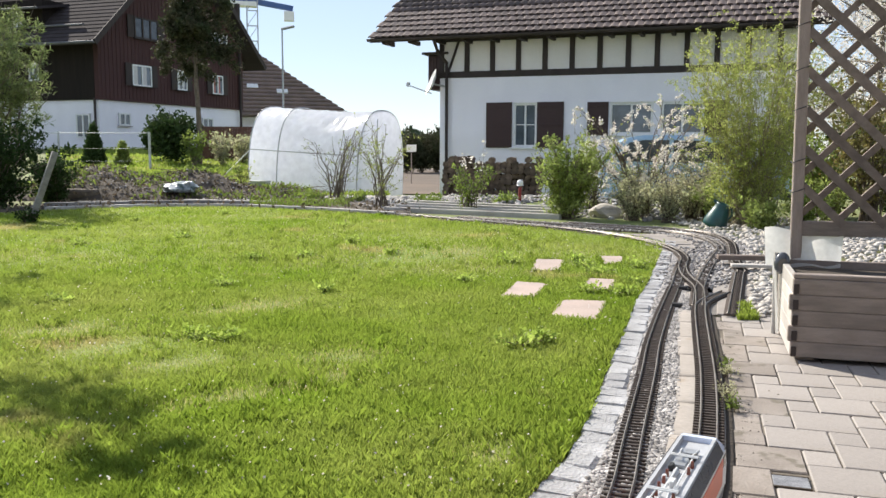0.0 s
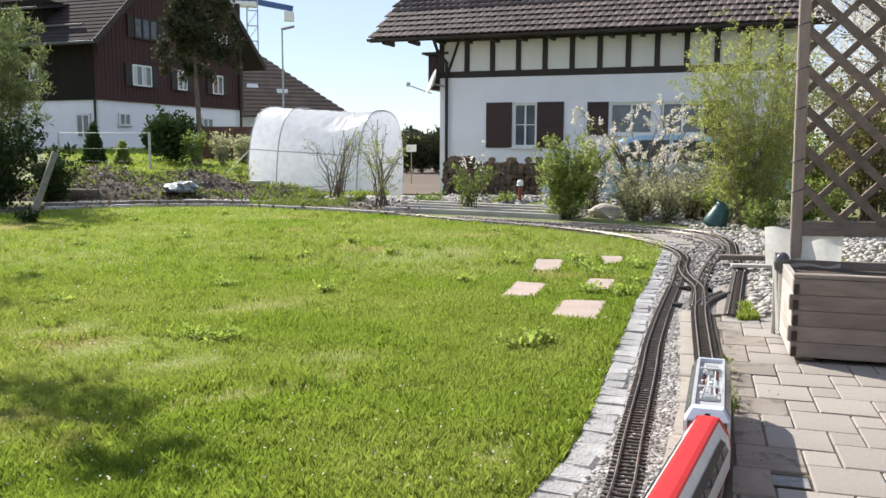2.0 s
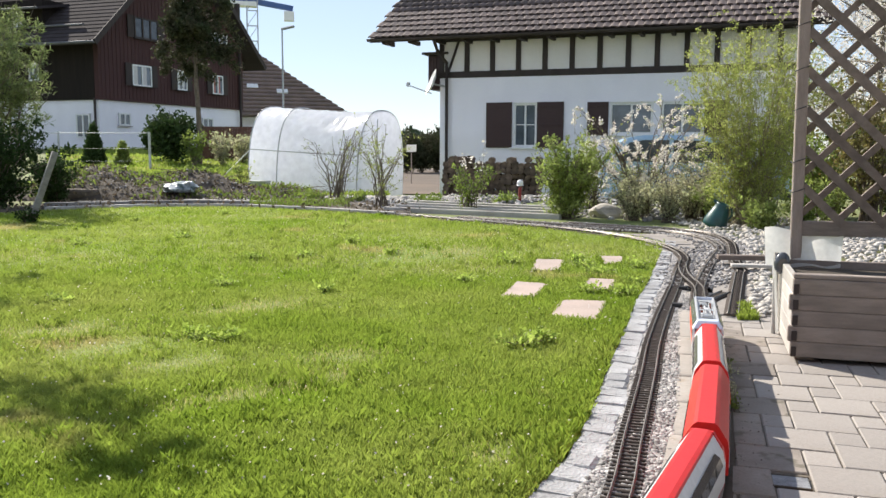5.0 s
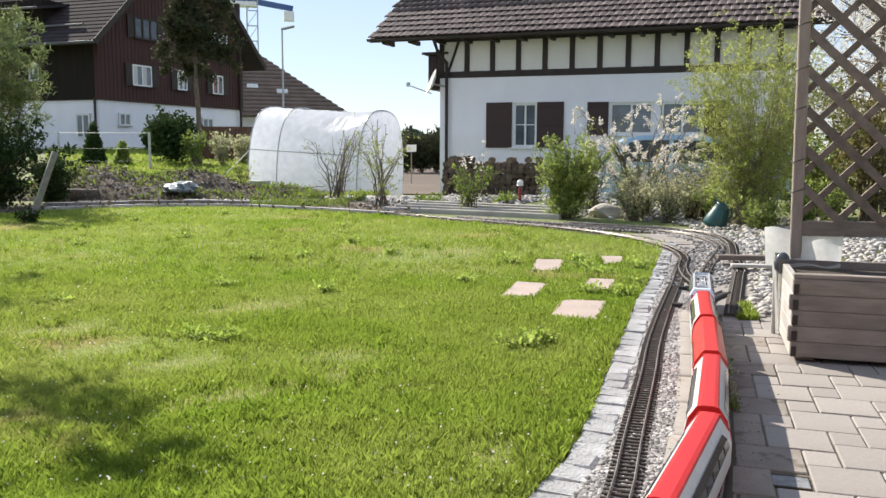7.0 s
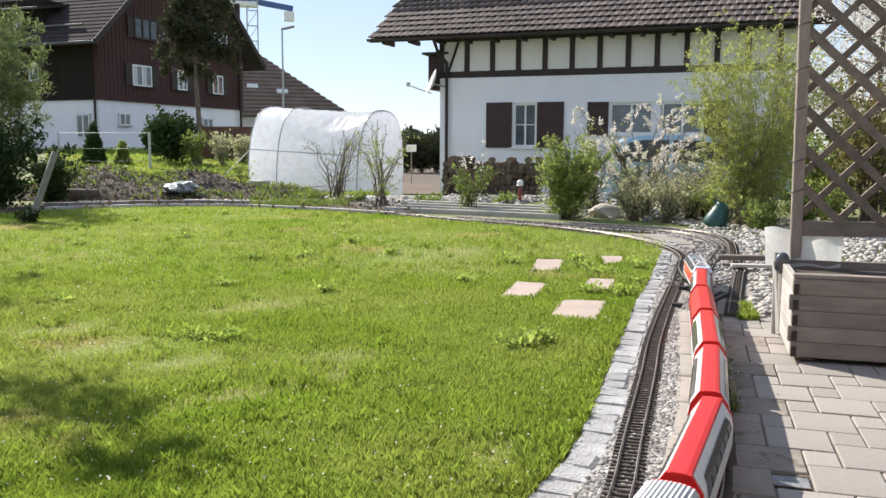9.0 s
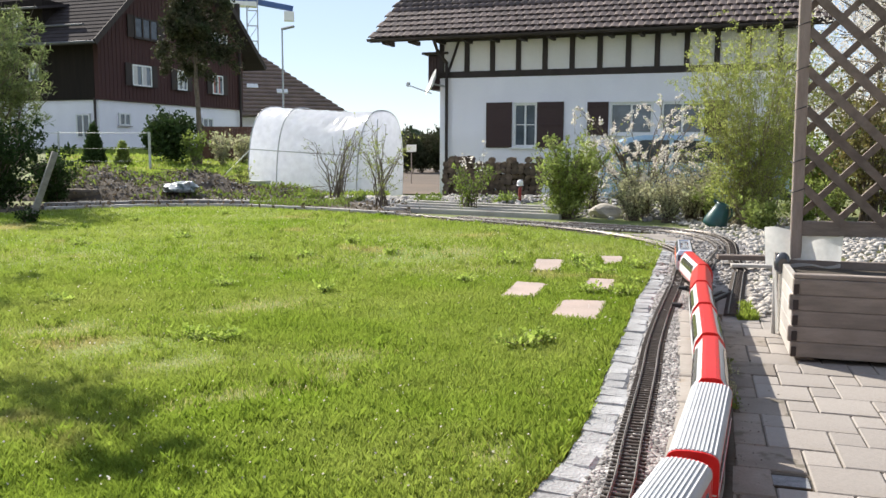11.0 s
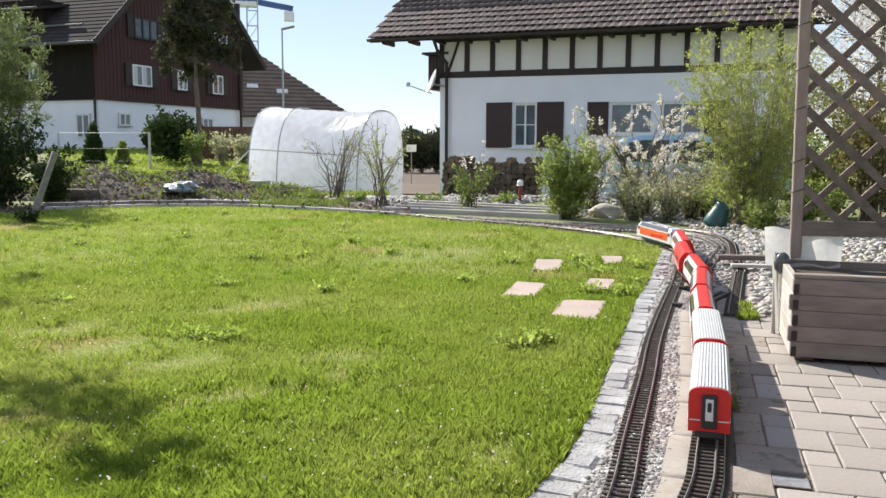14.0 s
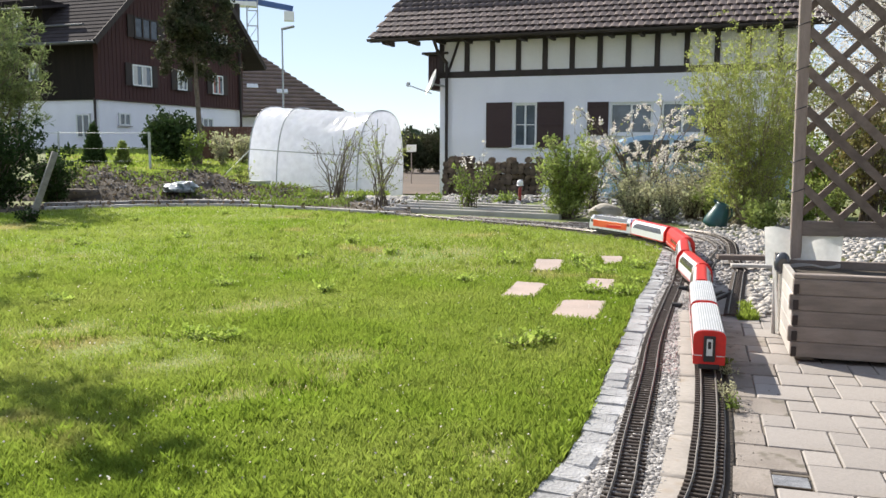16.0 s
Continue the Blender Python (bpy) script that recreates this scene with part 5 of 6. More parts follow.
overhanging_tree()
tree("blossom_tree", "tall tree with white spring blossom", 6.6, 13.2, -0.1, 3.6, 1.6, M_BLOSSOM, 91, 9000, 0.08, 0.15, 0.05)
tree("blossom_tree", "white flowering fruit tree behind the trellis", 8.0, 15.5, -0.2, 4.6, 2.0, M_BLOSSOM, 92, 8500, 0.08, 0.15, 0.06)
tree("fruit_tree", "budding fruit tree behind the house corner", 10.2, 19.5, -0.3, 5.6, 2.4, M_DRY, 98, 7000, 0.1, 0.12, 0.08)
shrub("trellis_shrub", "reddish and yellow-green shrub behind the trellis", 4.6, 9.3, 0, 1.9, 0.7, 30, 3600, 0.06, M_RUST, 93)
shrub("trellis_shrub", "dark green shrub behind the trellis", 5.3, 9.8, 0, 1.3, 0.9, 30, 4500, 0.07, M_LEAFD, 94)
for k in range(4):
    shrub("far_hedge", "dark green hedge beyond the field", -1.9 + k * 0.75, 44 + k, -0.5, 2.3, 0.9, 22, 5000, 0.13, M_PINE, 95 + k, category="hedge")
sign = thing("garden_sign", "small white sign on a stake beyond the tunnel", "sign", pose(-1.15, 31, -0.45))
part("board", box(0.36, 0.03, 0.26, 0, 0, 1.15, 0.006), M_WHITE, sign)
part("stake", rod((0, 0.03, 0), (0, 0.03, 1.3), 0.02), M_WOOD, sign)
rg = np.random.default_rng(99)
n = 24000
px, py = rg.uniform(-130, 160, n), rg.uniform(380, 430, n)
pz = rg.uniform(0, 1, n) * (11 + 5 * np.sin(px * 0.09) + 3 * np.sin(px * 0.31))
tagged(raw("far_woods", *leaf_cloud(np.stack([px, py, pz], 1), 2.2, rg), M_FOREST), "distant dark wooded ridge on the horizon", "woods", "", "stuff")

# ---- planter with trellis ----
A_DIR, B_DIR = Vector((0.287, 0.958, 0)), Vector((0.958, -0.287, 0))
ANG = math.degrees(math.atan2(B_DIR.y, B_DIR.x))
PL = Matrix.Translation((1.4, 3.39, 0)) @ pose(0, 0, 0, 0, 0, ANG)
planter = thing("planter_box", "weathered grey plank planter box on the paving", "planter", PL)
PLX, PLY, PH = 1.25, 0.68, 0.0625
for r in range(5):
    z = 0.02 + r * (PH + 0.001)
    part("plank", box(PLX, 0.028, PH, PLX / 2 - 0.012 * (r % 2), 0.014, z, 0.003), M_WOOD, planter)
    part("plank", box(PLX, 0.028, PH, PLX / 2, PLY - 0.014, z, 0.003), M_WOOD, planter)
    # left side in paler wood: the sun falling on it is put into the colour
    part("side_plank", box(0.028, PLY - 0.06, PH, 0.014, PLY / 2, z, 0.003), M_PALEWOOD, planter)
    part("side_plank", box(0.028, PLY - 0.06, PH, PLX - 0.014, PLY / 2, z, 0.003), M_WOOD, planter)
    part("joint_block", box(0.02, 0.006, PH * 0.62, 0.012, -0.003, z + 0.004), M_TIMBER, planter)
part("rim", box(PLX, 0.05, 0.018, PLX / 2, 0.03, 0.338, 0.003), M_WOOD, planter)
part("earth", box(PLX - 0.07, PLY - 0.07, 0.2, PLX / 2, PLY / 2, 0.1), M_DARKSOIL, planter, "dark potting soil")
for x in (0.06, PLX - 0.06):
    part("foot", box(0.07, PLY - 0.1, 0.02, x, PLY / 2, 0.0), M_WOOD, planter)

TR = Matrix.Translation((1.665, 4.02, 0)) @ pose(0, 0, 0, 0, -0.6, ANG)
trellis = thing("trellis", "weathered grey diagonal lattice trellis on a post", "trellis", TR)
part("post", box(0.05, 0.05, 2.1, 0, 0, 0.12, 0.004), M_POST, trellis)
part("bottom_rail", box(1.3, 0.03, 0.07, 0.66, 0, 0.448, 0.004), M_WOOD, trellis)
for k in range(18):
    # falling slats in front, rising slats behind, each at 45 degrees and cut to the panel
    c = 0.70 + 0.1775 * k
    a, b = max(0.02, c - 2.2), min(1.3, c - 0.5)
    if b - a > 0.03:
        part("slat", beam((a, -0.012, c - a), (b, -0.012, c - b), 0.018, 0.038), M_SLAT, trellis)
    c = 0.53 + 0.188 * (k - 6)
    a, b = max(0.02, 0.5 - c), min(1.3, 2.2 - c)
    if b - a > 0.03:
        part("slat", beam((a, 0.0145, c + a), (b, 0.0145, c + b), 0.028, 0.029), M_SLAT, trellis)
for z in (0.66, 0.8, 1.04, 1.22, 1.42):
    raw("wire_tie", *tube([(0.028 * math.cos(q) * 1.25, 0.034 * math.sin(q), z + 0.012 * math.cos(q)) for q in np.linspace(0, 2 * math.pi, 13)], 0.002, 0.002, 4), M_BLACK, trellis)
liner = thing("plastic_liner", "white translucent plastic sheet folded over the planter", "plastic sheet", PL)
def sheet(name, at, nu, nw):
    v = [at(i / nu, j / nw) for i in range(nu + 1) for j in range(nw + 1)]
    f = [(i * (nw + 1) + j, i * (nw + 1) + j + 1, (i + 1) * (nw + 1) + j + 1, (i + 1) * (nw + 1) + j) for i in range(nu) for j in range(nw)]
    return raw(name, v, f, M_LINER, liner, True)


sheet("sheet", lambda u, w: (-0.062 + 0.325 * u + 0.02 * w * (u - 0.5), PLY - 0.03 + 0.012 * math.sin(u * 11) * w + 0.03 * w, 0.305 + (0.178 - 0.012 * u) * w + 0.005 * math.sin(u * 13)), 30, 10)
sheet("hanging_flap", lambda u, w: (-0.006 - 0.022 * w - 0.008 * math.sin(u * 7), 0.5 + 0.17 * u - 0.03 * (1 - w) * u, 0.012 + 0.33 * w), 10, 14)
solar = thing("solar_lamp", "black oval solar garden lamp on a wooden stake", "garden lamp", pose(1.535, 3.92, 0))
part("stake", rod((0, 0, 0), (0.0, 0.0, 0.38), 0.010, 0.011, n=10), M_PALEWOOD, solar, "round wooden stake")
bm = bmesh.new()
bmesh.ops.create_uvsphere(bm, u_segments=18, v_segments=10, radius=1, matrix=Matrix.Translation((0.012, -0.035, 0.335)) @ pose(0, 0, 0, 0, 8, 0) @ Matrix.Diagonal((0.036, 0.028, 0.05, 1)))
for q in bm.faces:
    q.smooth = True
part("housing", bm, M_SHOULDER, solar, "glossy dark blue-grey oval housing")
part("lens", rod((0.008, -0.058, 0.337), (0.006, -0.064, 0.337), 0.022, n=14), M_TGLASS, solar)

# pebbles beside the siding
pts = []
rng = np.random.default_rng(12)
while len(pts) < 1150:
    u, w = rng.uniform(0, 1), rng.uniform(0, 1)
    y = 4.35 + 4.2 * u
    x0 = 1.58 + (y - 4.3) * 0.335
    pts.append((x0 + w * (0.35 + 0.55 * u), y))
pebbles("white_pebbles", "rounded whitish pebbles beside the siding", np.array(pts), 0.025, M_PEBBLE, 13)
pts = np.stack([rng.uniform(3.0, 4.6, 1000), rng.uniform(5.4, 8.0, 1000)], 1)
pebbles("white_pebbles", "whitish pebbles behind the planter", pts, 0.028, M_PEBBLE, 14)
grass("grass_tuft", "green grass tuft beside the planter", 900, 4.22, 4.6, 0.35, 0.232, 0.045, 0.005, 24, m=M_TUFT)

pts = np.stack([rng.uniform(2.5, 4.4, 1100), rng.uniform(7.0, 9.9, 1100)], 1)
pebbles("bed_stones", "grey and white stones under the shrubs", pts, 0.026, M_PEBBLE, 15)
for k, (x, y, h) in enumerate(((3.2, 8.55, 0.3), (3.75, 8.9, 0.45), (3.0, 9.35, 0.45), (3.6, 9.7, 0.6), (4.2, 9.3, 0.55))):
    shrub("low_evergreen", "low green clump under the shrubs", x, y, 0, h, 0.3, 26, 1100, 0.045, M_LEAF if k % 2 else M_SHOOT, 500 + k, r=0.004, lateral=0.3, low=0.03)

# boards over the siding and slabs at the points
b = part("cross_board", box(0.42, 0.075, 0.035, bevel=0.004), M_BARKWOOD)
b.matrix_world = pose(2.18, 6.1, 0.062, 0, 0, -6)
tagged(b, "dark brown board laid across the siding", "board")
b = part("cross_board", box(0.36, 0.07, 0.022, bevel=0.004), M_PALEWOOD)
b.matrix_world = pose(2.17, 5.86, 0.042, 0, 0, -8)
tagged(b, "pale board laid across the siding", "board")
for x, y, w, d, a in ((1.60, 4.55, 0.24, 0.5, 18), (1.74, 5.1, 0.22, 0.42, 18), (1.98, 5.75, 0.26, 0.34, 18), (1.36, 5.0, 0.13, 0.55, 20), (2.08, 6.35, 0.2, 0.5, 18), (1.95, 7.4, 0.3, 0.5, 5), (2.15, 8.0, 0.28, 0.45, -5)):
    b = part("concrete_slab", box(w, d, 0.03, bevel=0.004), M_CONC)
    b.matrix_world = pose(x, y, -0.02 + climb(y), 0, 0, -a)
    tagged(b, "flat beige concrete slab between the tracks", "concrete slab", "slabs between the tracks", "structure")
for x, y in ((1.31, 4.52), (1.5, 5.09)):
    sm = thing("point_motor", "small black point motor beside the switch", "point motor", pose(x - 0.06, y, 0.012, 0, 0, 60), "point motors")
    part("casing", box(0.025, 0.055, 0.022, 0, 0, 0, 0.004), M_BLACK, sm)

# ---- stepping stones and lawn weeds ----
for k, s in enumerate(STONES):
    bm = bmesh.new()
    rim = [(s[e][0] * (1 - t) + s[(e + 1) % 4][0] * t + random.uniform(-0.009, 0.009), s[e][1] * (1 - t) + s[(e + 1) % 4][1] * t + random.uniform(-0.016, 0.016)) for e in range(4) for t in (0.06, 0.3, 0.5, 0.7, 0.94)]
    a = [bm.verts.new((x, y, 0.016 + climb(y))) for x, y in rim]
    b = [bm.verts.new((x, y, -0.03)) for x, y in rim]
    bm.faces.new(a[::-1])
    for i in range(20):
        bm.faces.new((a[i], a[(i + 1) % 20], b[(i + 1) % 20], b[i]))
    bmesh.ops.recalc_face_normals(bm, faces=bm.faces)
    bmesh.ops.bevel(bm, geom=[e for e in bm.edges if all(v.co.z > 0 for v in e.verts)], offset=0.006, segments=1, affect="EDGES")
    tagged(part("stepping_stone", bm, M_SLAB), "pinkish square stepping stone sunk in the lawn", "stepping stone", "stepping stones", "structure")
wr = np.random.default_rng(55)
spots = [(0.34, 3.62), (0.42, 3.7), (0.98, 6.0), (0.5, 6.2), (-1.1, 3.75), (-0.95, 3.7), (-1.35, 5.2), (-1.05, 6.4), (-1.4, 6.3), (-0.75, 7.2), (-2.3, 7.5), (-3.3, 9.2), (-2.1, 4.6), (-0.7, 5.0), (0.15, 5.4), (-0.4, 6.6), (-3.0, 7.0), (-1.0, 8.6), (0.5, 8.2), (-2.6, 10.2), (1.05, 4.9), (1.2, 5.3), (1.05, 5.74), (1.38, 6.0), (1.0, 6.3), (0.86, 4.98)]
for k, (x, y) in enumerate(spots):
    shrub("lawn_weed", "broad-leaved weed rosette in the lawn", x, y, 0.0, wr.uniform(0.03, 0.05) * (1.05 if x > 0.3 else 0.75), wr.uniform(0.07, 0.14), 13, 150, 0.026, M_WEED, 200 + k, r=0.002, lateral=0.5, wide=0.03, category="weed")
for k, (x, y, h) in enumerate(((0.965, 2.8, 0.09), (0.95, 2.72, 0.06), (0.985, 2.87, 0.07), (1.085, 3.22, 0.08), (1.07, 3.14, 0.06))):
    shrub("paving_weed", "weed growing in the joint beside the track", x, y, 0.0, h * 0.7, 0.04, 10, 110, 0.012, M_LEAF if k % 2 else M_DRY, 300 + k, r=0.0014, lateral=0.35, wide=0.01, category="weed")

# ---- kerb of granite setts ----
kerb = thing("kerb", "row of pale granite setts between lawn and gravel", "kerb", None, "", "structure")
raw("mortar_bed", *ribbon(KERB, 0.02, KERB.length - 0.02, -0.05, 0.05, -0.05, -0.004 + 0.006, lift=climb), M_CONC, kerb, label="pale sandy mortar between the setts")
SETTS = []
for k in range(6):
    bm = box(0.098, 0.085 + 0.007 * k, 0.07, bevel=0.007)
    for v in bm.verts:
        v.co += Vector((random.uniform(-1, 1), random.uniform(-1, 1), random.uniform(-1, 1))) * 0.004
    SETTS.append(piece("sett", bm, M_SETT))
s = 0.05
while s < KERB.length:
    p = KERB.at(s)
    place(random.choice(SETTS), kerb, (p[0], p[1], climb(p[1]) - 0.058 + random.uniform(-0.004, 0.004)), (random.uniform(-0.03, 0.03), random.uniform(-0.03, 0.03), KERB.heading(s) + random.uniform(-0.04, 0.04)))
    s += 0.0985

# ---- paving: large and small square pavers ----
v, f = [], []
for i in range(30):
    y = -1.4 + 5.66 * i / 29
    p = MAIN.side(MAIN.near(y), 0.07)
    v += [(p[0], p[1], -0.006), (3.7, y, -0.006)]
    if i:
        f.append((2 * i - 2, 2 * i - 1, 2 * i + 1, 2 * i))
tagged(raw("paving_bed", v, f, M_JOINT), "brownish sandy joints under the terrace paving", "paving", "", "structure")
paving = thing("paving", "light grey-beige concrete pavers of the terrace", "paving", None, "", "structure")
MOD = 0.0945
BW, BD, SW, SD = 1.955 * MOD, 2.055 * MOD, 0.995 * MOD, 1.295 * MOD
GAP = 0.0045


def paver(w, d, seed):
    rg = random.Random(seed)
    bm = box(w - GAP, d - GAP, 0.05, bevel=0.0035)
    for v in bm.verts:
        v.co += Vector((rg.uniform(-1, 1), rg.uniform(-1, 1), 0)) * 0.0008
    return bm


PAVERS = [[piece("paver", paver(BW, BD, k), M_PAVER) for k in range(3)], [piece("paver", paver(SW, SD, 9 + k), M_PAVER) for k in range(3)]]
PV0 = Vector((1.08, 2.56, 0)) + B_DIR * (-0.94 * MOD) + A_DIR * (-0.05 * MOD)
DRAIN = Vector((0.899, 2.126, 0))
rest, count = bmesh.new(), 0
for i in range(-26, 27):
    for j in range(-26, 27):
        # the corner of a large paver; the small one fills the corner above it
        o = PV0 + (B_DIR * (0.985 * i + 1.957 * j) + A_DIR * (2.05 * i - 1.3 * j)) * MOD
        for kind_, mid, w, d in ((0, o + B_DIR * BW / 2 - A_DIR * BD / 2, BW, BD), (1, o + B_DIR * SW / 2 + A_DIR * SD / 2, SW, SD)):
            if not (-1.3 < mid.y < 4.27 and mid.x < 3.6):
                continue
            s_ = MAIN.near(mid.y)
            edge, h = MAIN.side(s_, 0.069), MAIN.heading(s_)
            nrm = Vector((math.sin(h), -math.cos(h), 0))
            away = (mid - Vector((edge[0], edge[1], 0))).dot(nrm)
            if away < -0.5 * d + 0.03 or (mid - DRAIN).length < 0.045:
                continue
            lay = Matrix.Translation((mid.x, mid.y, -0.05 + random.uniform(-0.0015, 0.0015))) @ pose(0, 0, 0, random.uniform(-0.4, 0.4), random.uniform(-0.4, 0.4), ANG)
            if away < 0.6 * d:
                # cut along the track
                bm = paver(w, d, 20 + i)
                bmesh.ops.transform(bm, matrix=lay, verts=bm.verts)
                bmesh.ops.bisect_plane(bm, geom=bm.verts[:] + bm.edges[:] + bm.faces[:], plane_co=(edge[0], edge[1], 0), plane_no=-nrm, clear_outer=True)
                if len(bm.verts) > 7:
                    bmesh.ops.holes_fill(bm, edges=bm.edges)
                    part("paver", bm, M_PAVERW, paving)
                else:
                    bm.free()
            elif mid.y > 1.3 and mid.x < 0.62 * mid.y + 0.5 and count < 280:
                count += 1
                ob = new("paver", random.choice(PAVERS[kind_]))
                ob.parent, ob.matrix_basis = paving, lay
            else:
                vs = [rest.verts.new(lay @ v.co) for v in PAVERS[kind_][0].vertices]
                for p in PAVERS[kind_][0].polygons:
                    rest.faces.new([vs[q] for q in p.vertices])
tagged(part("further_pavers", rest, M_PAVERJ, paving), kind="stuff")
# crumbs of soil and moss near the track edge
rng = np.random.default_rng(61)
n = 170
y = rng.uniform(1.9, 4.2, n)
off = 0.065 + np.abs(rng.normal(size=n)) * 0.05
pts = np.array([MAIN.side(MAIN.near(q), o) for q, o in zip(y, off)])
pebbles("soil_crumbs", "small crumbs of earth on the paving's edge", np.column_stack([pts, np.full(n, -0.0005)]), 0.0026, M_JOINT, 62)

# worn stone and a dark patch set among the pavers
drain = thing("drain_cover", "dark mottled stone drain cover set in the paving", "drain cover", pose(0.899, 2.126, -0.003, 0, 0, ANG))
part("cover", box(0.088, 0.075, 0.004, 0, 0, 0, 0.001), M_DRAIN, drain)
part("rim", box(0.094, 0.006, 0.005, 0, 0.0405, 0), M_DARKSOIL, drain)
part("rim", box(0.094, 0.006, 0.005, 0, -0.0405, 0), M_DARKSOIL, drain)
shrub("trellis_shrub", "tall rusty and green shrub behind the trellis", 5.9, 10.6, 0, 2.7, 0.9, 36, 2400, 0.055, M_RUST, 95)
shrub("trellis_shrub", "dense green shrub low behind the trellis", 4.6, 10.4, 0, 1.3, 0.8, 30, 3600, 0.06, M_LEAF, 96)


# ---- garden railway ----
def track(name, label, path, s0, s1, z, parts_from=None, parts_to=None, gauge=0.05):
    ob = thing(name, label, "railway track", None, "", "structure")
    for off in (-gauge / 2, gauge / 2):
        foot = ribbon(path, s0, s1, off - 0.0035, off + 0.0035, z, z + 0.003, lift=climb)
        head = ribbon(path, s0, s1, off - 0.0016, off + 0.0016, z + 0.003, z + 0.009, lift=climb)
        raw("rail", *join(foot, head), M_RAIL, ob)
    me, jv, jf = None, [], []
    bm = box(0.011, gauge * 1.85, 0.009, 0, 0, 0, 0.0015)
    me = bpy.data.meshes.new("sleeper")
    bm.to_mesh(me)
    bm.free()
    me.materials.append(M_SLEEPER)
    s = s0 + 0.01
    while s < s1:
        p, h = path.at(s), path.heading(s)
        if parts_from is not None and parts_from <= s <= parts_to:
            o = new("sleeper", me)
            o.parent, o.location, o.rotation_euler = ob, (p[0], p[1], z - 0.009 + climb(p[1])), (0, 0, h)
        else:
            c, n = math.cos(h), math.sin(h)
            v = np.array([(a * 0.0055 * c - b * gauge * 0.925 * n + p[0], a * 0.0055 * n + b * gauge * 0.925 * c + p[1], z - 0.009 + k * 0.009 + climb(p[1])) for k in (0, 1) for a, b in ((-1, -1), (1, -1), (1, 1), (-1, 1))])
            jv.append(v)
            jf.append(np.array([(3, 2, 1, 0), (4, 5, 6, 7), (0, 1, 5, 4), (1, 2, 6, 5), (2, 3, 7, 6), (3, 0, 4, 7)]) + 8 * len(jf))
        s += 0.0285
    if jv:
        tagged(raw("sleepers", np.vstack(jv), np.vstack(jf), M_SLEEPER, ob), kind="stuff")
    return ob


for pth, a0 in ((MAIN, MAIN.near(5.0)), (RIGHT, 0.3), (OUTER, 0.2)):
    mid = pth.near(7.5 if pth is MAIN else 8.1)
    tagged(raw("track_bed", *ribbon(pth, a0, mid, -0.075, 0.075, -0.03, 0.011, lift=climb, sink=True), M_CONC), "low grey bed carrying the curved track", "track bed", "", "structure")
    tagged(raw("track_bed", *ribbon(pth, mid, pth.length, -0.09, 0.09, -0.03, 0.011, lift=climb, sink=True), M_DARKSOIL), "dark earth bed carrying the far track", "track bed", "", "structure")
tagged(raw("concrete_pad", *between(MAIN, OUTER, 30, 0.006, 5.9, 8.0, 0.05, 0.16), M_CONC), "grey concrete pad between the curving tracks", "concrete pad", "", "structure")
pts = []
rng = np.random.default_rng(33)
for pth, y0 in ((MAIN, 5.2), (RIGHT, 5.4), (OUTER, 5.8)):
    for q in rng.uniform(pth.near(y0), pth.length, 1300):
        p = pth.side(q, rng.choice((-1, 1)) * rng.uniform(0.06, 0.19))
        if not inside(p[:1], p[1:], outline)[0]:
            pts.append((p[0], p[1]))
pebbles("track_ballast", "loose grey stones beside the curved tracks", np.array(pts), 0.013, M_STONE, 34, z=0.008)
RAIL_Z = 0.021
track("model_railway_track", "brown model railway track on a concrete strip", MAIN, 0.3, MAIN.length, RAIL_Z, MAIN.near(1.8), MAIN.near(6.2))
track("model_railway_track", "brown model railway track in grey gravel beside setts", LEFT, 0.3, LEFT.length, RAIL_Z - 0.004, LEFT.near(1.8), LEFT.near(5.6))
track("model_railway_track", "brown model railway track curving behind the lawn", RIGHT, 0, RIGHT.length, RAIL_Z - 0.004)
track("model_railway_track", "outer brown model railway track curving behind the lawn", OUTER, 0, OUTER.length, RAIL_Z)
track("model_railway_track", "short dark model railway siding beside white pebbles", SIDING, 0, SIDING.length, RAIL_Z)
track("model_railway_track", "short dead-end stub of model railway track", SPUR, 0.12, SPUR.length, RAIL_Z - 0.002)

# ---- train ----
CAR_L, CAR_W, CAR_H = 0.60, 0.113, 0.158
Z0 = RAIL_Z + 0.009


def profile(bm, pts, length, y0=None):
    """An outline across the car (y, z), drawn out along its length (x)."""
    x0 = -length / 2
    a = [bm.verts.new((x0, y, z)) for y, z in pts]
    b = [bm.verts.new((x0 + length, y, z)) for y, z in pts]
    n = len(pts)
    bm.faces.new(a), bm.faces.new(b[::-1])
    for i in range(n):
        bm.faces.new((a[i], b[i], b[(i + 1) % n], a[(i + 1) % n]))
    bmesh.ops.recalc_face_normals(bm, faces=bm.faces)
    return bm


def bogies(ob, dist):
    for x in (-dist, dist):
        bm = box(0.085, 0.062, 0.012, x, 0, 0.016, 0.002)
        for sy in (-1, 1):
            box(0.1, 0.006, 0.016, x, sy * 0.034, 0.008, 0.002, bm=bm)
        bogie = part("bogie", bm, M_BLACK, ob)
        for dx in (-0.03, 0.03):
            for sy in (-1, 1):
                part("wheel", rod((x + dx, sy * 0.021, 0.0135), (x + dx, sy * 0.028, 0.0135), 0.0135, n=12), M_RAIL, bogie)


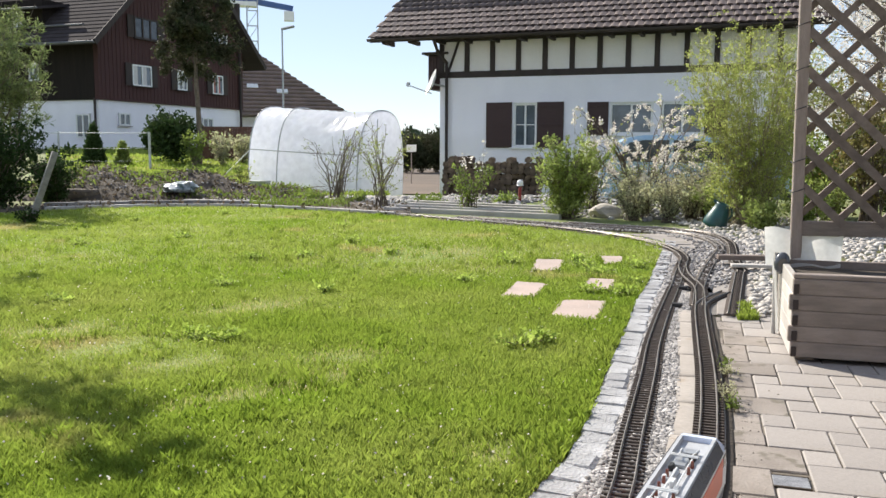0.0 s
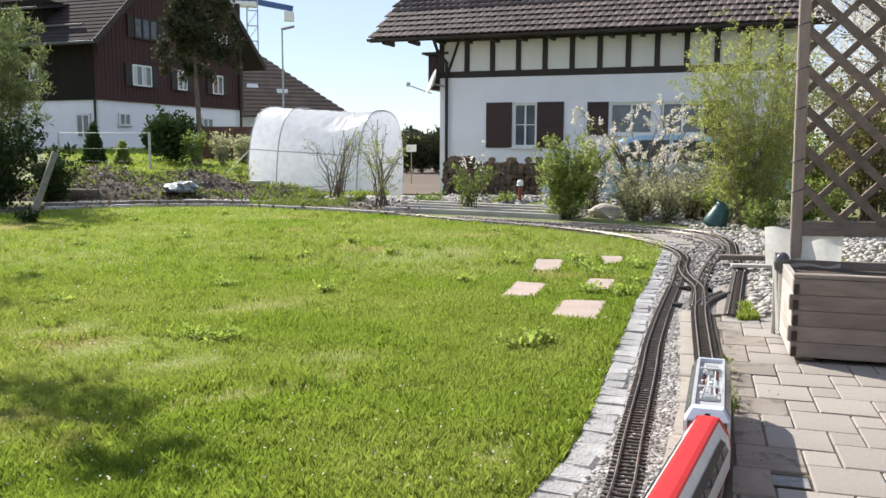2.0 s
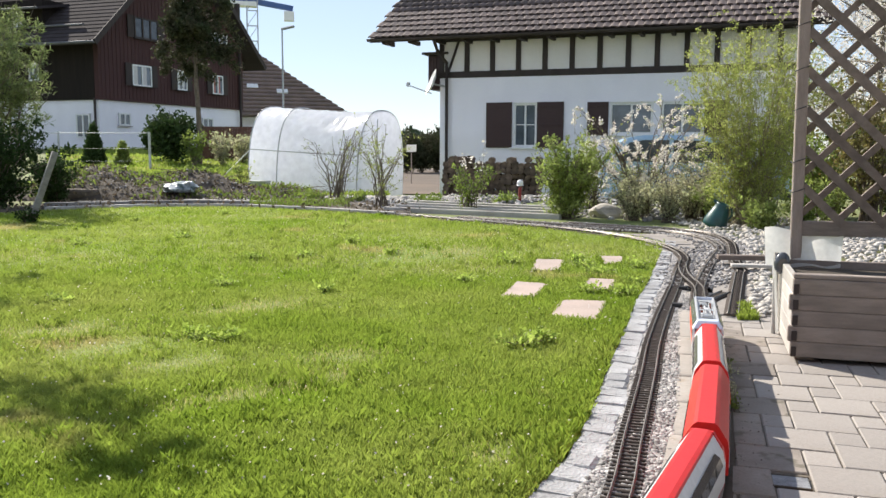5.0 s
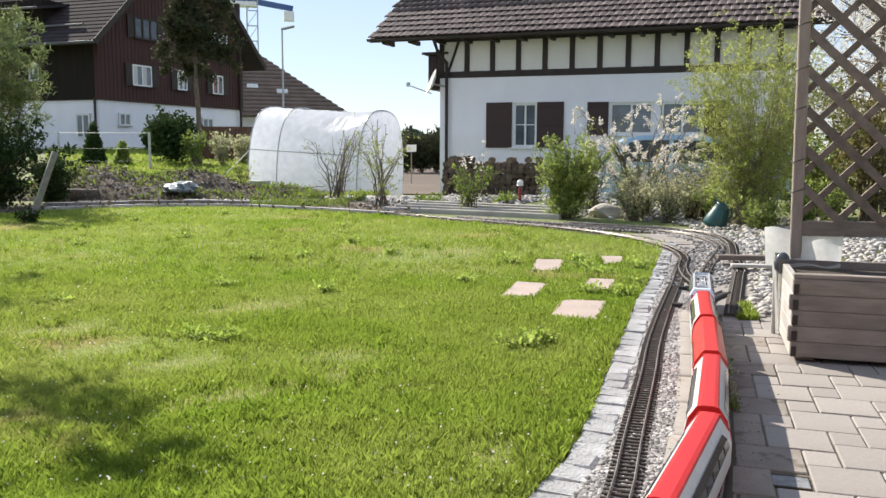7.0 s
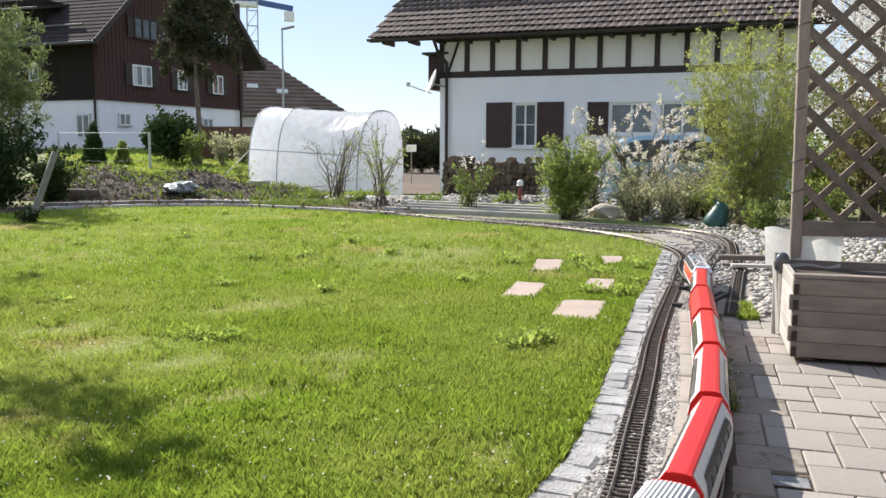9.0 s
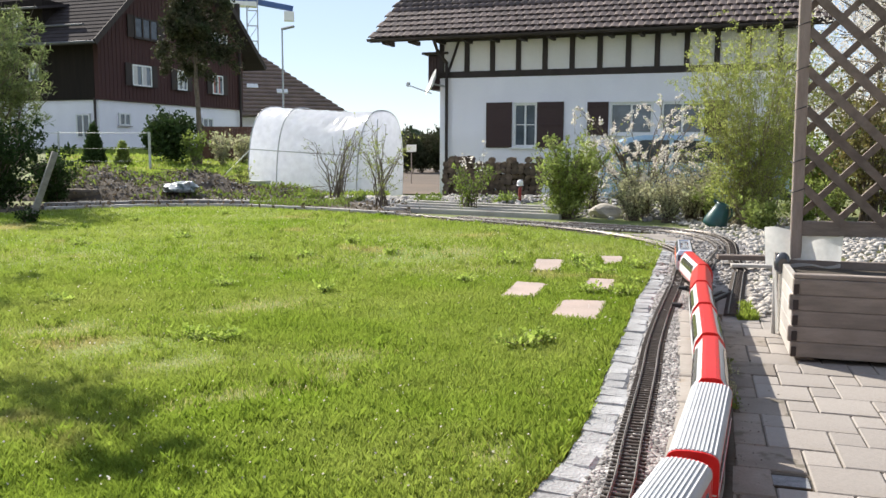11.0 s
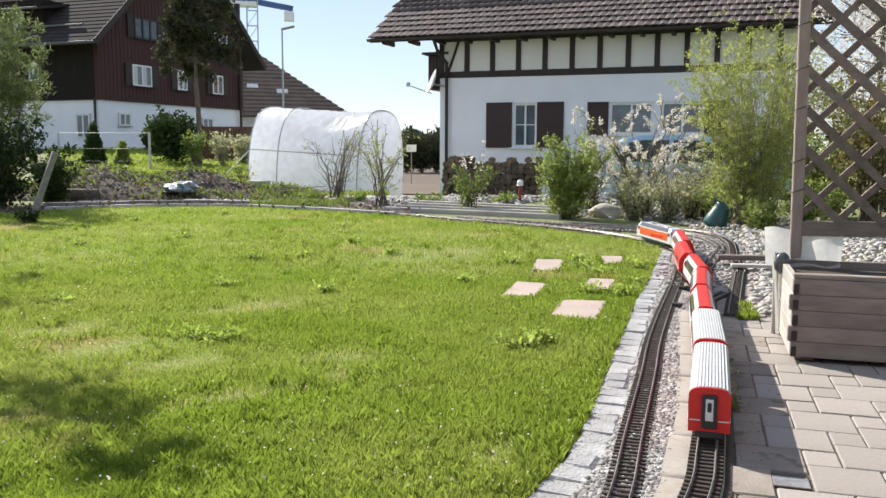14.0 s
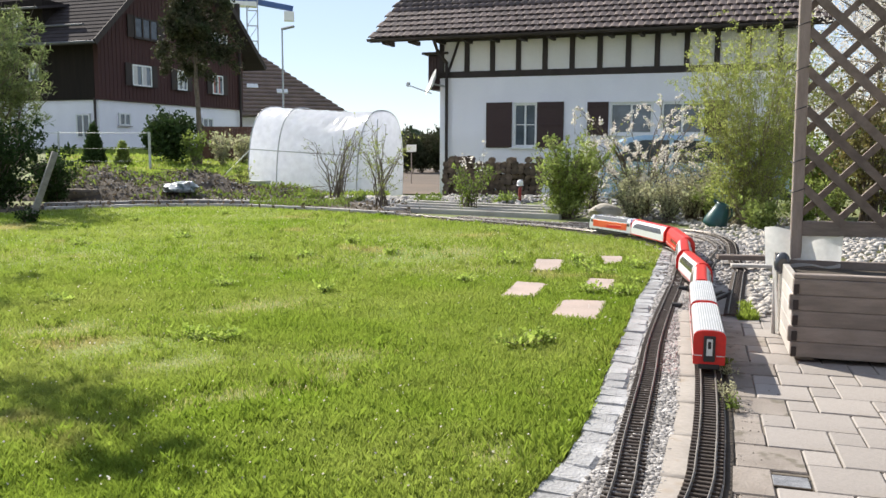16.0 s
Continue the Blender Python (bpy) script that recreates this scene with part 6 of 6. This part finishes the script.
def panorama(name="panorama_coach", roof=M_RED, label="red and white panorama model coach on the track"):
    ob = thing(name, label, "model train coach", None, "coaches of the model train")
    w = CAR_W / 2
    part("body", profile(bmesh.new(), [(-w, 0.03), (w, 0.03), (w, 0.037), (-w, 0.037)], CAR_L), M_RED, ob, "red lower body")
    part("waist_band", profile(bmesh.new(), [(-w - 0.001, 0.037), (w + 0.001, 0.037), (w + 0.001, 0.088), (-w - 0.001, 0.088)], CAR_L - 0.012), M_TWHITE, ob, "white waist band")
    shell = [(-w, 0.088), (w, 0.088), (w - 0.005, 0.114), (w - 0.029, 0.150), (-w + 0.029, 0.150), (-w + 0.005, 0.114)]
    part("window_band", profile(bmesh.new(), shell, CAR_L - 0.01), M_TWHITE, ob, "white curved upper side")
    for sy in (-1, 1):
        bm = bmesh.new()
        q = [(w + 0.0012, 0.090), (w - 0.0035, 0.1145), (w - 0.0135, 0.1305)]
        rows = [[bm.verts.new((x, sy * y, z)) for x in (-CAR_L * 0.43 + 0.02 * k, CAR_L * 0.43 - 0.02 * k)] for k, (y, z) in enumerate(q)]
        for r, s in zip(rows, rows[1:]):
            bm.faces.new((r[0], r[1], s[1], s[0]))
        bmesh.ops.recalc_face_normals(bm, faces=bm.faces)
        part("panorama_window", bm, M_TGLASS, ob, "dark panorama glazing")
        for k in range(5):
            x = CAR_L * 0.86 * ((k + 1) / 6 - 0.5)
            part("window_bar", beam((x, sy * (w + 0.0005), 0.091), (x, sy * (w - 0.0035), 0.114), 0.0035), M_BLACK, ob)
    roofp = [(-w + 0.0285, 0.1492), (w - 0.0285, 0.1492), (w - 0.032, 0.155), (w - 0.042, CAR_H), (-w + 0.042, CAR_H), (-w + 0.032, 0.155)]
    part("roof", profile(bmesh.new(), roofp, CAR_L), roof, ob, "plain red roof")
    for sx in (-1, 1):
        bm = profile(bmesh.new(), [(-w, 0.03), (w, 0.03), (w, 0.09), (w - 0.006, 0.12), (w - 0.03, CAR_H - 0.002), (-w + 0.03, CAR_H - 0.002), (-w + 0.006, 0.12), (-w, 0.09)], 0.012)
        bmesh.ops.translate(bm, verts=bm.verts, vec=(sx * (CAR_L / 2 - 0.004), 0, 0))
        part("end_wall", bm, M_RED, ob, "red end wall")
        part("gangway", box(0.014, 0.045, 0.085, sx * (CAR_L / 2 + 0.008), 0, 0.04, 0.002), M_BLACK, ob, "black gangway bellows")
    bogies(ob, CAR_L * 0.33)
    return ob


def moved(bm, x=0, y=0, z=0):
    bmesh.ops.translate(bm, verts=bm.verts, vec=(x, y, z))
    return bm


def bar_coach():
    """Coach with an all-red roof and plain windows."""
    ob = thing("service_coach", "all-red model service coach on the track", "model train coach", None, "coaches of the model train")
    w = CAR_W / 2
    pts = [(-w, 0.03), (w, 0.03), (w, 0.09), (w - 0.004, 0.115), (w - 0.026, 0.15), (w - 0.036, CAR_H), (-w + 0.036, CAR_H), (-w + 0.026, 0.15), (-w + 0.004, 0.115), (-w, 0.09)]
    part("body", profile(bmesh.new(), pts, CAR_L), M_RED, ob, "red bodyshell and roof")
    for sy in (-1, 1):
        for k in range(4):
            part("window", box(0.05, 0.003, 0.026, -0.2 + k * 0.085, sy * (w + 0.0005), 0.074, 0.001), M_TGLASS, ob)
        for k in range(2):
            part("emblem", rod((0.17 + 0.06 * k, sy * w, 0.075), (0.17 + 0.06 * k, sy * (w + 0.002), 0.075), 0.018, n=16), M_ORANGE, ob, "round pale red emblem")
        part("trim_line", box(CAR_L - 0.03, 0.003, 0.004, 0, sy * (w + 0.0005), 0.045), M_TWHITE, ob)
    for sx in (-1, 1):
        part("gangway", box(0.014, 0.045, 0.085, sx * (CAR_L / 2 + 0.007), 0, 0.04, 0.002), M_BLACK, ob, "black gangway bellows")
    bogies(ob, CAR_L * 0.33)
    return ob


def silver_coach():
    """Older coach: red sides, ribbed silver roof, end door."""
    ob = thing("ribbed_roof_coach", "red model coach with a ribbed silver roof", "model train coach", None, "coaches of the model train")
    w = CAR_W / 2
    part("body", profile(bmesh.new(), [(-w, 0.03), (w, 0.03), (w, 0.118), (w - 0.003, 0.126), (-w + 0.003, 0.126), (-w, 0.118)], CAR_L - 0.006), M_RED, ob, "red coach sides")
    arcp = []
    n = 27
    for i in range(n):
        a = math.pi * i / (n - 1)
        y = -(w + 0.001) * math.copysign(abs(math.cos(a)) ** 0.7, math.cos(a))
        arcp.append((y, 0.1255 + 0.033 * max(0.0, math.sin(a)) ** 0.62))
    part("roof", profile(bmesh.new(), arcp[::-1], CAR_L - 0.012), M_SILVER, ob, "ribbed silver roof")
    for i in range(11):
        y = (i - 5) * 0.0092
        z = 0.1255 + 0.033 * math.sin(math.acos(max(-1, min(1, abs(y / w) ** (1 / 0.7))))) ** 0.62
        part("roof_rib", box(CAR_L - 0.014, 0.0036, 0.0034, 0, y, z - 0.0012), M_TWHITE, ob)
    for sy in (-1, 1):
        for k in range(8):
            part("window", box(0.046, 0.003, 0.03, -0.235 + k * 0.067, sy * (w + 0.0005), 0.078, 0.001), M_TGLASS, ob)
        part("trim_line", box(CAR_L - 0.01, 0.003, 0.003, 0, sy * (w + 0.0005), 0.06), M_TWHITE, ob)
    for sx in (-1, 1):
        xe = sx * (CAR_L / 2 - 0.003)
        part("end_wall", moved(profile(bmesh.new(), [(-w, 0.03), (w, 0.03)] + [(y, z - 0.001) for y, z in arcp[::-1]], 0.01), xe), M_RED, ob, "red arched end wall")
        part("gangway", box(0.012, 0.042, 0.096, xe + sx * 0.01, 0, 0.042, 0.003), M_BLACK, ob, "black gangway frame")
        d = part("end_door", box(0.006, 0.021, 0.062, xe + sx * 0.0165, 0, 0.066, 0.001), M_TWHITE, ob, "white end door")
        part("door_window", box(0.004, 0.011, 0.027, xe + sx * 0.0188, 0, 0.092, 0.0008), M_BLACK, d)
        for sy in (-1, 1):
            part("trim_line", box(0.003, 0.03, 0.003, xe + sx * 0.0055, sy * 0.039, 0.062), M_TWHITE, ob)
        part("buffer_beam", box(0.01, 0.075, 0.018, xe + sx * 0.004, 0, 0.014, 0.002), M_BLACK, ob)
    bogies(ob, CAR_L * 0.33)
    return ob


LOCO_L = 0.655


def locomotive():
    ob = thing("electric_locomotive", "orange and white model electric locomotive on the track", "model locomotive")
    w, h = 0.0575, LOCO_L / 2
    bm = prism([(-h, 0.03), (h, 0.03), (h, 0.085), (h - 0.022, 0.126), (-h + 0.022, 0.126), (-h, 0.085)], 2 * w, m=Matrix.Translation((0, -w, 0)))
    bmesh.ops.bevel(bm, geom=[e for e in bm.edges], offset=0.004, segments=2, affect="EDGES")
    part("body", bm, M_TWHITE, ob, "white bodyshell")
    for sy in (-1, 1):
        part("side_panel", box(LOCO_L * 0.8, 0.003, 0.062, 0, sy * w, 0.052, 0.001), M_ORANGE, ob, "orange side panel")
        part("side_panel", box(LOCO_L * 0.34, 0.004, 0.024, -0.07, sy * w, 0.06, 0.001, rot=Matrix.Rotation(0.05, 4, "Y")), M_RED, ob, "red side graphic")
        part("cab_window", box(0.032, 0.003, 0.026, h - 0.045, sy * w, 0.09, 0.001), M_TGLASS, ob)
        part("cab_window", box(0.032, 0.003, 0.026, -h + 0.045, sy * w, 0.09, 0.001), M_TGLASS, ob)
        part("skirt", box(LOCO_L * 0.7, 0.005, 0.02, 0, sy * (w - 0.006), 0.016, 0.001), M_BLACK, ob)
    roof = [(-w, 0.1255), (w, 0.1255), (w - 0.017, 0.155), (w - 0.024, 0.155), (w - 0.025, 0.143), (-w + 0.025, 0.143), (-w + 0.024, 0.155), (-w + 0.017, 0.155)]
    part("roof", profile(bmesh.new(), roof, LOCO_L - 0.13), M_SILVER, ob, "silver roof trough")
    for sy in (-1, 1):
        q = Vector((0, sy * 0.030, 0.017)).normalized() * 0.0012
        m = [(sy * (w + 0.0006) + q.y, 0.1268 + q.z), (sy * (w - 0.0145) + q.y, 0.152 + q.z), (sy * (w - 0.0145), 0.152), (sy * (w + 0.0006), 0.1268)]
        part("roof_shoulder", profile(bmesh.new(), m, LOCO_L - 0.135), M_SHOULDER, ob, "glossy dark grey roof shoulder")
    for sx in (-1, 1):
        bm = bmesh.new()
        x0, x1, x2 = sx * (h - 0.066), sx * (h - 0.04), sx * (h - 0.018)
        q = [bm.verts.new(p) for p in ((x0, -w + 0.017, 0.155), (x0, w - 0.017, 0.155), (x1, w - 0.02, 0.152), (x1, -w + 0.02, 0.152), (x0, -w, 0.1255), (x0, w, 0.1255), (x2, w - 0.004, 0.1265), (x2, -w + 0.004, 0.1265))]
        for f in ((0, 1, 2, 3), (3, 2, 6, 7), (0, 3, 7, 4), (1, 5, 6, 2), (4, 7, 6, 5), (0, 4, 5, 1)):
            bm.faces.new([q[i] for i in f])
        bmesh.ops.recalc_face_normals(bm, faces=bm.faces)
        part("cab_roof", bm, M_PALE, ob, "pale blue cab roof")
        part("windscreen", beam((sx * (h - 0.0015), 0, 0.088), (sx * (h - 0.02), 0, 0.123), 0.098, 0.004), M_TGLASS, ob)
        part("headlight", box(0.004, 0.014, 0.007, sx * (h - 0.03), 0, 0.136, 0.001), M_BLACK, ob)
        for sy in (-1, 1):
            part("headlight", rod((sx * (h - 0.001), sy * 0.036, 0.062), (sx * (h + 0.003), sy * 0.036, 0.062), 0.006, n=12), M_GREY, ob)
        part("coupler", box(0.03, 0.02, 0.01, sx * (h + 0.012), 0, 0.022, 0.002), M_BLACK, ob)
    # roof equipment in the trough
    part("bus_bar", rod((-0.13, 0.004, 0.153), (0.05, 0.004, 0.153), 0.0022), M_TWHITE, ob)
    part("bus_bar", rod((-0.05, -0.014, 0.151), (0.12, -0.014, 0.151), 0.002), M_TWHITE, ob)
    for x, y in ((-0.12, 0.016), (-0.09, 0.016), (-0.055, 0.018), (-0.02, 0.016), (0.02, 0.018), (0.05, -0.02), (-0.1, -0.02), (0.09, -0.02)):
        part("insulator", rod((x, y, 0.142), (x, y, 0.158), 0.0045, 0.003, n=8), M_COPPER, ob)
    for x, y, sx2, sy2, hh in ((0.135, -0.012, 0.028, 0.014, 0.012), (0.06, 0.018, 0.022, 0.01, 0.014), (-0.14, 0.018, 0.02, 0.012, 0.013), (-0.03, -0.004, 0.024, 0.01, 0.015), (0.0, 0.02, 0.016, 0.009, 0.01)):
        part("roof_box", box(sx2, sy2, hh, x, y, 0.1425, 0.0015), M_BLACK if x > 0 else M_TWHITE, ob)
    for x, y, sx2, sy2 in ((0.1, 0.006, 0.05, 0.03), (-0.17, 0.0, 0.03, 0.045), (0.03, 0.004, 0.04, 0.012), (-0.06, -0.016, 0.03, 0.012)):
        part("roof_box", box(sx2, sy2, 0.009, x, y, 0.1425, 0.0015), M_GREY, ob)
    for sx in (-1, 1):
        pan = part("pantograph", box(0.03, 0.04, 0.004, sx * 0.165, 0, 0.15, 0.001), M_GREY, ob, "folded pantograph")
        for sy in (-1, 1):
            part("pantograph_arm", rod((sx * 0.17, sy * 0.018, 0.155), (sx * 0.1, sy * 0.012, 0.162), 0.0016, n=6), M_TWHITE, pan)
        part("contact_strip", rod((sx * 0.1, -0.03, 0.163), (sx * 0.1, 0.03, 0.163), 0.002, n=6), M_TWHITE, pan)
        part("contact_strip", rod((sx * 0.108, -0.03, 0.163), (sx * 0.108, 0.03, 0.163), 0.002, n=6), M_TWHITE, pan)
    bogies(ob, LOCO_L * 0.3)
    return ob


# ---- the train: one steady run along the main track ----
PITCH, SPEED = 0.652, 0.3982
HEAD = MAIN.near(1.85) + 0.092
RISE = MAIN.near(7.2)  # the train labours a little on the rise
loco = locomotive()
first = panorama()
bar, silver = bar_coach(), silver_coach()
TRAIN = [first, bar] + [copy_thing(first, Matrix()) for _ in range(3)] + [silver, copy_thing(silver, Matrix())]


def run(thing_, centre, base):
    """Rows for a vehicle whose middle starts at `centre` along the track and rides on two bogies."""
    rows = []
    for k in range(65):
        s = centre + SPEED * 0.25 * k
        s -= 0.115 * ss(0, 2.0, s - RISE)
        a, b = MAIN.at(s - base), MAIN.at(s + base)
        c, d = (a + b) / 2, b - a
        za, zb = climb(a[1]), climb(b[1])
        tip = -math.degrees(math.atan2(zb - za, 2 * base))
        rows.append((0.25 * k, pose(c[0], c[1], Z0 + (za + zb) / 2, 0, tip, math.degrees(math.atan2(d[1], d[0])))))
    walk(thing_, rows)


def motions():
    run(loco, HEAD - 0.2675, LOCO_L * 0.3)
    for i, car_ in enumerate(TRAIN):
        run(car_, HEAD - 0.607 - PITCH * (i + 0.5), CAR_L * 0.33)


motions()
